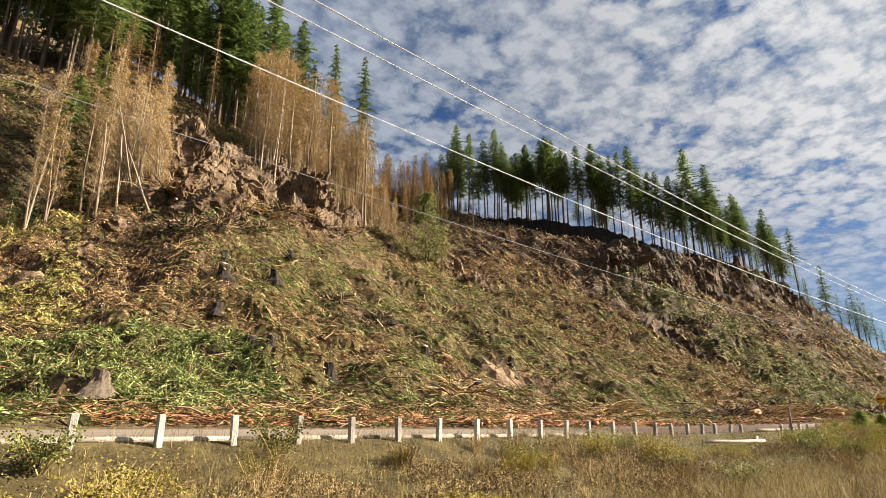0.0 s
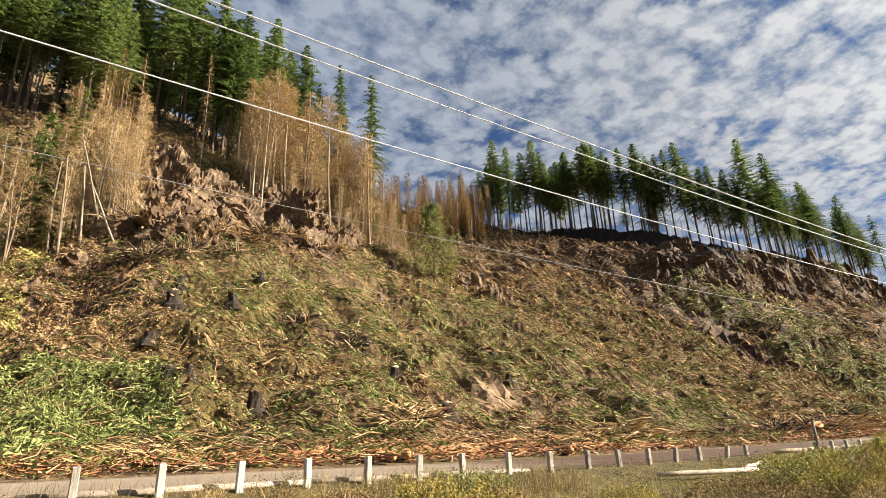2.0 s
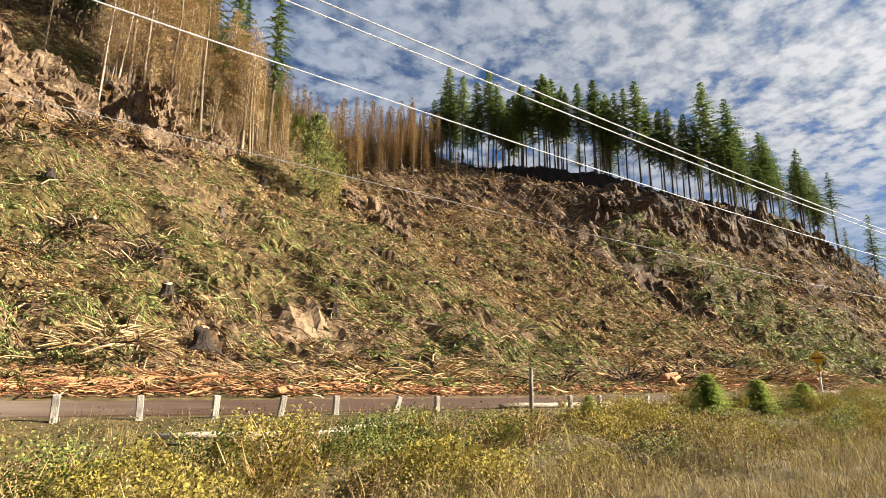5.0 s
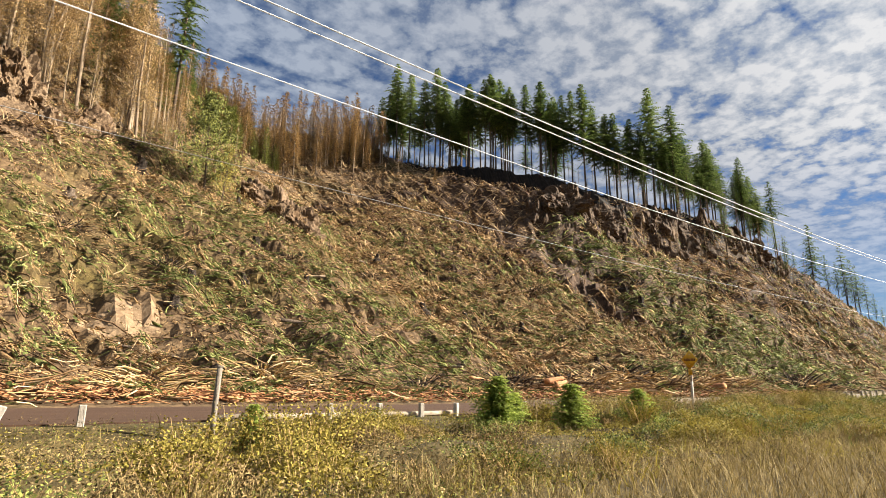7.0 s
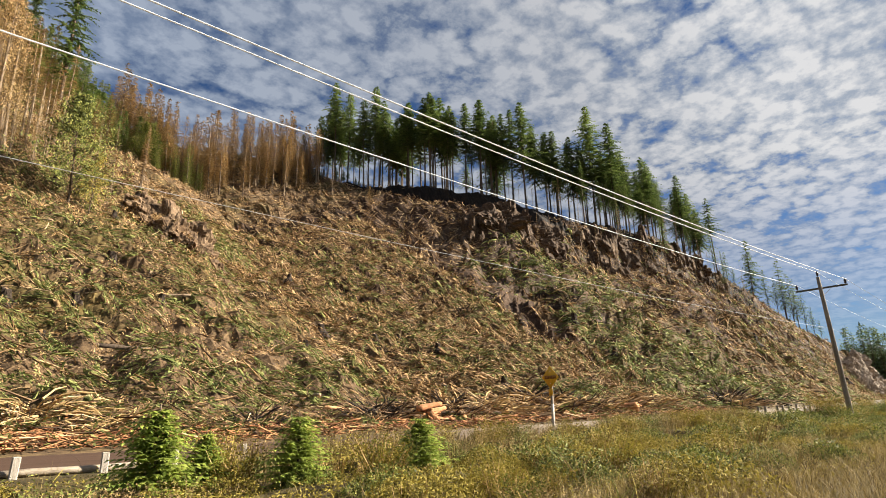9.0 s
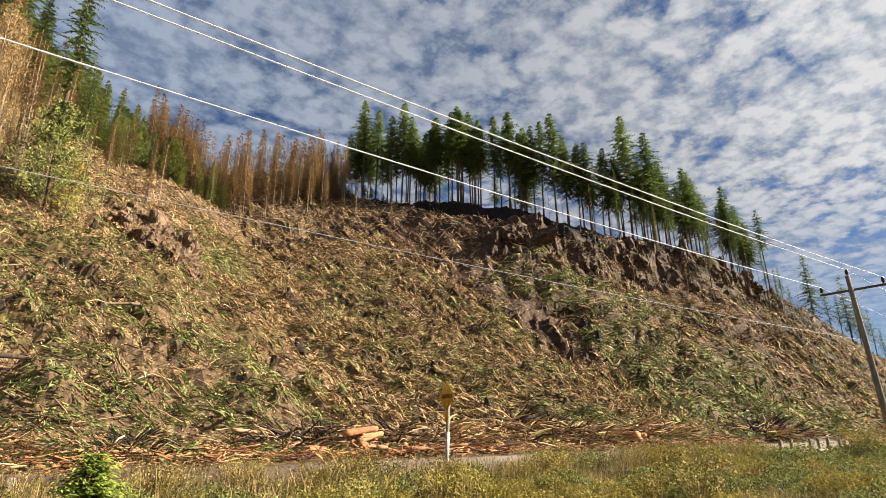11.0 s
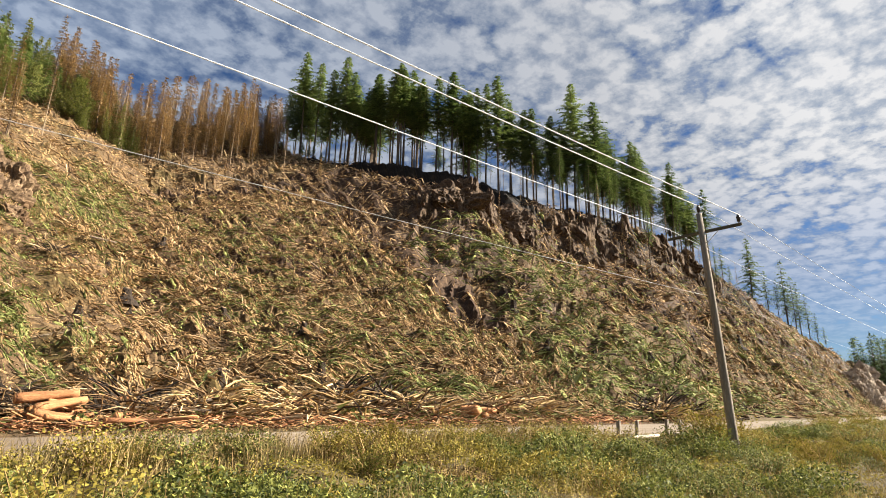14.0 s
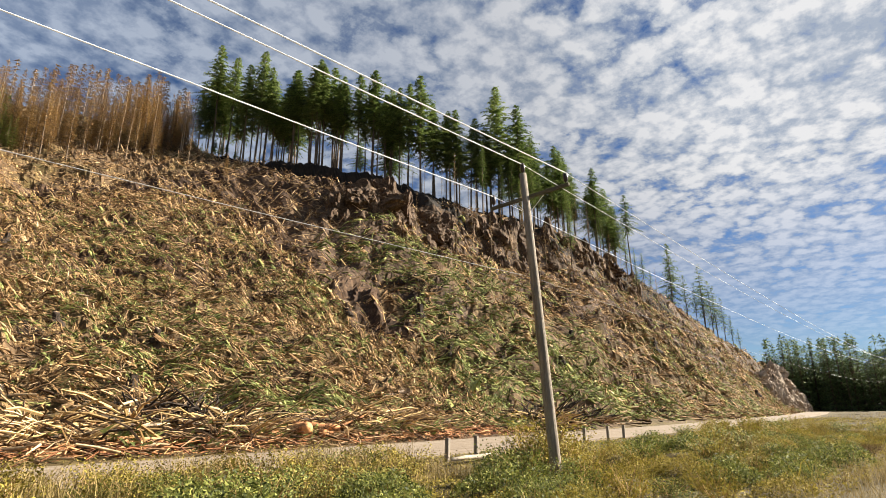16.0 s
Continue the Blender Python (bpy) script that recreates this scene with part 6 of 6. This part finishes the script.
def shrub(h, r, seed, leaves, label, stems=24, leaf=0.056, per=34, name="shrub"):
    rnd = random.Random(seed)
    root = base(name, Matrix(), label, "shrub")
    st, lv = Soup(), []
    for _ in range(stems):
        a, q = rnd.uniform(0, 6.28), r * 0.35 * rnd.random()
        p = Vector((q * math.cos(a), q * math.sin(a), -0.1))
        a2 = a + rnd.gauss(0, 0.7)
        ln = rnd.uniform(0.6, 1.05)
        tip = p + Vector((math.cos(a2) * r * ln * rnd.uniform(0.3, 1), math.sin(a2) * r * ln * rnd.uniform(0.3, 1), h * ln))
        mid = (p + tip) / 2 + Vector((rnd.gauss(0, 0.05), rnd.gauss(0, 0.05), 0.08))
        st.tube([p, mid, tip], [0.012, 0.009, 0.004], 3, cap=False)
        for _ in range(per):
            u = rnd.uniform(0.25, 1.05)
            c = p.lerp(mid, u * 2) if u < 0.5 else mid.lerp(tip, u * 2 - 1)
            c = c + Vector((rnd.gauss(0, 0.1), rnd.gauss(0, 0.1), rnd.gauss(0, 0.08)))
            d = Vector((rnd.uniform(-1, 1), rnd.uniform(-1, 1), rnd.uniform(-0.6, 0.8))).normalized() * leaf * rnd.uniform(0.6, 1.5)
            e = d.orthogonal().normalized() * leaf * 0.42
            lv += [c, c + d * 0.5 - e, c + d, c, c + d, c + d * 0.5 + e]
    tagged(st.obj("framework", M_TWIG, root), kind="stuff")
    tagged(tri_mesh("foliage", [tuple(v) for v in lv], np.arange(len(lv)).reshape(-1, 3), leaves, parent=root), kind="stuff")
    return root




def weed_clump(r, h, n, seed, leaves, leaf, label):
    """A mat of leafy weeds: a lumpy dome of small leaves round short stems."""
    rng = np.random.default_rng(seed)
    root = base("weed_clump", Matrix(), label, "weeds")
    a, q = rng.uniform(0, 2 * math.pi, n), np.sqrt(rng.uniform(0, 1, n))
    x, y = r * q * np.cos(a), r * q * np.sin(a)
    dome = h * (1 - q ** 2.5) * (0.45 + 1.0 * fbm(x / 0.45 + seed * 3.1, y / 0.45, 2, seed))
    p = np.stack([x, y, dome * rng.uniform(0, 1, n) ** 0.3], -1)
    d = rng.normal(0, 1, (n, 3)) + np.stack([np.cos(a), np.sin(a), 0 * a], -1) * 0.6
    d /= np.linalg.norm(d, axis=1)[:, None]
    e = np.cross(d, rng.normal(0, 1, (n, 3)))
    e /= np.linalg.norm(e, axis=1)[:, None] + 1e-6
    s = (leaf * rng.uniform(0.5, 1.5, n))[:, None]
    v = np.stack([p - e * s * 0.12, p + d * s * 0.5 - e * s * 0.34, p + d * s + e * s * 0.15], 1).reshape(-1, 3)
    tagged(tri_mesh("foliage", v, np.arange(len(v)).reshape(-1, 3), leaves, parent=root), kind="stuff")
    st = Soup()
    for k in range(16):
        b, w = 6.283 * k / 16 + seed, r * (0.15 + 0.7 * ((k * 7) % 16) / 16)
        st.tube([Vector((w * 0.7 * math.cos(b), w * 0.7 * math.sin(b), -0.15)), Vector((w * math.cos(b), w * math.sin(b), h * 0.8))], [0.008, 0.003], 3, cap=False)
    tagged(st.obj("framework", M_TWIG, root), kind="stuff")
    return root


WEEDS = "clumps of weeds in the verge"
wc = [weed_clump(1.1, 0.75, 2600, 1, M_LEAF, 0.075, "rounded clump of yellow-green leafy weeds"), weed_clump(1.0, 0.65, 2400, 2, M_LEAF_GREEN, 0.075, "rounded clump of dark green leafy weeds"), weed_clump(1.0, 0.6, 2000, 3, M_WITHER, 0.06, "rounded clump of withered brown weeds"), weed_clump(1.2, 0.6, 2600, 4, M_LEAF, 0.065, "rounded clump of yellow-green leafy weeds")]
for k, o in enumerate(wc):
    place(o, 64 + 3 * k, 12 + k % 2, -0.05, k, first=True, group=WEEDS)
for k in range(345):
    x = rnd.uniform(0, 60) if k < 115 else rnd.uniform(58, 128)
    y = rnd.uniform(7.0, 16.5) if x < 60 else rnd.uniform(3.6, 18.0)
    kind = float(fbm(np.array([x / 6]), np.array([y / 4]), 2, 63)[0])
    if (98 < x < 127 and y > 14) or (25 < x < 47 and y > 12.5) or (x > 70 and y < 3.8):
        continue
    if x < 26:
        t = wc[2] if kind < 0.62 else wc[3]
    elif x < 62:
        t = wc[2] if kind < 0.38 else (wc[0] if kind < 0.52 else (wc[1] if kind > 0.6 else wc[3]))
    else:
        t = wc[1] if kind > 0.5 else (wc[2] if kind < 0.3 else rnd.choice((wc[0], wc[3])))
    place(t, x, y, -0.05, rnd.uniform(0, 6.28), rnd.uniform(0.7, 1.3) * (1.2 if x > 75 and y > 9 else 0.95), group=WEEDS)
# withered growth on the ledges of the outcrops
tuft = shrub(1.0, 0.9, 9, M_FERN, "withered tan shrub clinging to a rock ledge", stems=22, leaf=0.12, per=12, name="rock_shrub")
LEDGE = "withered shrubs on the outcrops"
first = True
for rock in OUTCROPS:
    up = [v.co for v in rock.data.vertices if v.normal.z > 0.5 and v.co.z > 0]
    for co in rnd.sample(up, min(len(up), 5)):
        p = rock.matrix_basis @ co
        m = Matrix.Translation(p) @ Euler((rnd.uniform(-0.3, 0.3), rnd.uniform(-0.3, 0.3), rnd.uniform(0, 6.28))).to_matrix().to_4x4() @ Matrix.Scale(rnd.uniform(0.45, 1.1), 4)
        if first:
            tuft.matrix_basis, first = m, False
            tagged(tuft, group=LEDGE)
        else:
            tagged(copy_thing(tuft, m), group=LEDGE)
SHRUBS = "shrubs in the verge"
sh = [shrub(0.95, 0.7, 1, M_LEAF, "low shrub with yellow-green autumn leaves"), shrub(0.8, 0.7, 2, M_LEAF_GREEN, "low shrub with dark green leaves"), shrub(0.9, 0.6, 3, M_WITHER, "withered brown weeds with dry seed heads", leaf=0.034), shrub(1.1, 0.8, 4, M_LEAF, "low shrub with yellow-green autumn leaves", stems=30)]
for k, o in enumerate(sh):
    x, y = 40 + 13 * k, 11 + k % 3
    place(o, x, y, 0, k, first=True, group=SHRUBS)
for k in range(350):
    x = rnd.uniform(0, 62) if k < 130 else rnd.uniform(60, 150)
    y = rnd.uniform(6.0, 17.2) if x < 60 else min(17.0, rnd.uniform(4.5, 19.0))
    wet = float(fbm(np.array([x / 9]), np.array([y / 5]), 2, 61)[0])
    pick = (sh[2], sh[2], sh[0], sh[1]) if x < 28 else ((sh[0], sh[1], sh[3], sh[2]) if x < 62 else (sh[1], sh[1], sh[3], sh[1], sh[0]))
    if wet < 0.36 or (100 < x < 127 and y > 15) or (25 < x < 47 and y > 12.5):
        continue
    size = rnd.uniform(0.7, 1.35) * (0.75 if y < 8 else 1.0) * (1.25 if x > 98 and y > 9 else 1.0)
    place(rnd.choice(pick), x, y, 0, rnd.uniform(0, 6.28), size, group=SHRUBS)
for x, y, s in ((103.2, 12.6, 1.9), (102.4, 11.6, 1.5), (46.3, 12.6, 1.3), (45.6, 13.4, 1.2), (85.1, 15.2, 1.35), (86.5, 15.6, 1.3), (92.6, 16.2, 1.2), (94, 16, 1.1), (83.6, 15.4, 1.1), (90.5, 15.8, 1.0), (88.5, 16.0, 1.1)):
    place(sh[3], x, y, 0, x, s, group=SHRUBS)


def verge(x, y):
    low = 2.6 + 2.0 * (1 - step(80, 95, x))
    thin = 1 - 0.93 * step(50, 64, x) * step(low, low + 1.8, y) - 0.7 * step(20, 32, x) * step(5, 8, y) * (1 - step(50, 64, x))
    return ((y > 1.6) & (y < road_y(x) - 4.4)) * thin * (1 - 0.6 * step(0.5, 0.65, fbm(x / 5, y / 4, 2, 91)))


def leaf_cover(name, mat, n, box, leaf, seed, label, keep, lift=0.16):
    """Low leafy growth: small pointed leaves in a loose shell over the humps of the verge."""
    rng = np.random.default_rng(seed)
    x, y = scatter(rng, n, *box, keep)
    n = len(x)
    p = np.stack([x, y, land(x, y) + lift * (rng.uniform(0, 1, n) ** 1.5 * 1.3 - 0.15)], -1)
    d = rng.normal(0, 1, (n, 3))
    d /= np.linalg.norm(d, axis=1)[:, None]
    d[:, 2] *= 0.6
    e = np.cross(d, rng.normal(0, 1, (n, 3)))
    e /= np.linalg.norm(e, axis=1)[:, None] + 1e-6
    s = (leaf * rng.uniform(0.5, 1.5, n))[:, None]
    v = np.stack([p - e * s * 0.1, p + d * s * 0.55 - e * s * 0.32, p + d * s + e * s * 0.2], 1).reshape(-1, 3)
    return tri_mesh(name, v, np.arange(len(v)).reshape(-1, 3), mat, label, "weeds")


def tone(x, y, a, b, seed):
    """Patches of one kind of plant, 0 to 1, thicker on the humps."""
    on = (y > 2.5) & (y < road_y(x) - 4.3)
    return on * step(a, b, fbm(x / 4.5, y / 3.2, 3, seed)) * (0.6 + 0.4 * step(0.08, 0.4, growth(x, y)))


leaf_cover("leafy_weeds", M_LEAF, 90000, (-4, 60, 5.5, 17.4), 0.085, 31, "yellow-green leafy weeds in humps over the verge", lambda x, y: tone(x, y, 0.34, 0.52, 44) * (0.35 + 0.65 * step(22, 34, x)))
leaf_cover("leafy_weeds", M_LEAF, 185000, (55, 112, 2.6, 18.6), 0.09, 32, "yellow-green leafy weeds in humps over the verge", lambda x, y: tone(x, y, 0.3, 0.46, 45))
leaf_cover("leafy_weeds", M_LEAF, 60000, (112, 150, 2.4, 19), 0.13, 38, "yellow-green leafy weeds in humps over the verge", lambda x, y: tone(x, y, 0.3, 0.46, 45))
leaf_cover("leafy_weeds", M_LEAF_GREEN, 130000, (24, 118, 5.5, 18.0), 0.075, 33, "green leafy weeds in humps over the verge", lambda x, y: tone(x, y, 0.45, 0.56, 46))
leaf_cover("leafy_weeds", M_LEAF_GREEN, 30000, (112, 150, 3, 18.0), 0.13, 39, "green leafy weeds in humps over the verge", lambda x, y: tone(x, y, 0.45, 0.56, 46))
leaf_cover("withered_weeds", M_WITHER, 110000, (-4, 62, 5, 17.5), 0.06, 34, "withered brown weeds in humps over the verge", lambda x, y: tone(x, y, 0.36, 0.5, 47), 0.3)
leaf_cover("withered_weeds", M_WITHER, 60000, (18, 48, 6, 17.6), 0.06, 41, "tangled withered weeds below the old posts", lambda x, y: step(0.36, 0.5, fbm(x / 2.5, y / 2, 2, 57)), 0.4)
leaf_cover("withered_weeds", M_WITHER, 30000, (62, 135, 5, 17.5), 0.065, 40, "withered brown weeds in humps over the verge", lambda x, y: tone(x, y, 0.5, 0.6, 47), 0.25)
leaf_cover("leafy_weeds", M_LEAF, 60000, (120, 215, 2.2, 24), 0.17, 35, "yellow-green weeds covering the verge farther along", lambda x, y: ((y < np.where(x < 127, 15.2, road_y(x) - 4.4)) & (y > 2.2)) * step(0.3, 0.5, fbm(x / 5, y / 3, 2, 48)))
leaf_cover("tall_weeds", M_WITHER, 30000, (58, 101, 14.6, 18.4), 0.07, 36, "tall withered weeds between verge and side road", lambda x, y: step(0.3, 0.5, fbm(x / 4, y / 3, 2, 49)), 0.85)
blades("tall_grass", M_GRASS, 3000, (20, 34, 15.6, 17.6), (0.3, 0.7), (0.004, 0.008), 27, "tall pale dry grass round the old posts", lambda x, y: step(0.52, 0.62, fbm(x / 1.6, y / 1.6, 2, 88)), lean=0.4)
blades("tall_grass", M_GRASS, 11000, (58, 101, 14.4, 18.4), (0.5, 1.05), (0.006, 0.011), 26, "tall pale dry grass between verge and side road", None, lean=0.3)
blades("dry_grass", M_GRASS, 110000, (-6, 140, 1.6, 18.5), (0.15, 0.6), (0.003, 0.007), 21, "dry golden grass and weeds covering the roadside verge", verge, lean=0.55)
blades("dry_grass", M_GRASS, 44000, (4, 84, 1.4, 7.0), (0.18, 0.6), (0.003, 0.007), 28, "short dry grass along the edge of the highway", None, lean=0.7)
blades("dry_grass", M_GRASS, 5000, (84, 130, 1.3, 3.2), (0.1, 0.35), (0.0025, 0.006), 29, "short dry grass along the edge of the highway", None, lean=0.7)
blades("dry_grass", M_GRASS, 16000, (140, 300, 1.6, 26), (0.3, 0.9), (0.012, 0.03), 22, "dry golden grass of the verge farther along the highway", verge)
blades("yellow_weeds", M_LEAF, 11000, (40, 140, 4.0, 17.8), (0.2, 0.65), (0.01, 0.022), 25, "yellowing weeds among the verge grass", lambda x, y: verge(x, y) * step(0.38, 0.55, fbm(x / 5, y / 3, 2, 14)), "weeds", 0.7)
blades("green_weeds", M_LEAF_GREEN, 12000, (20, 140, 4.5, 17.5), (0.2, 0.6), (0.006, 0.013), 23, "green and yellow weeds among the verge grass", lambda x, y: verge(x, y) * step(0.42, 0.6, fbm(x / 6, y / 4, 2, 13)), "weeds", 0.6)
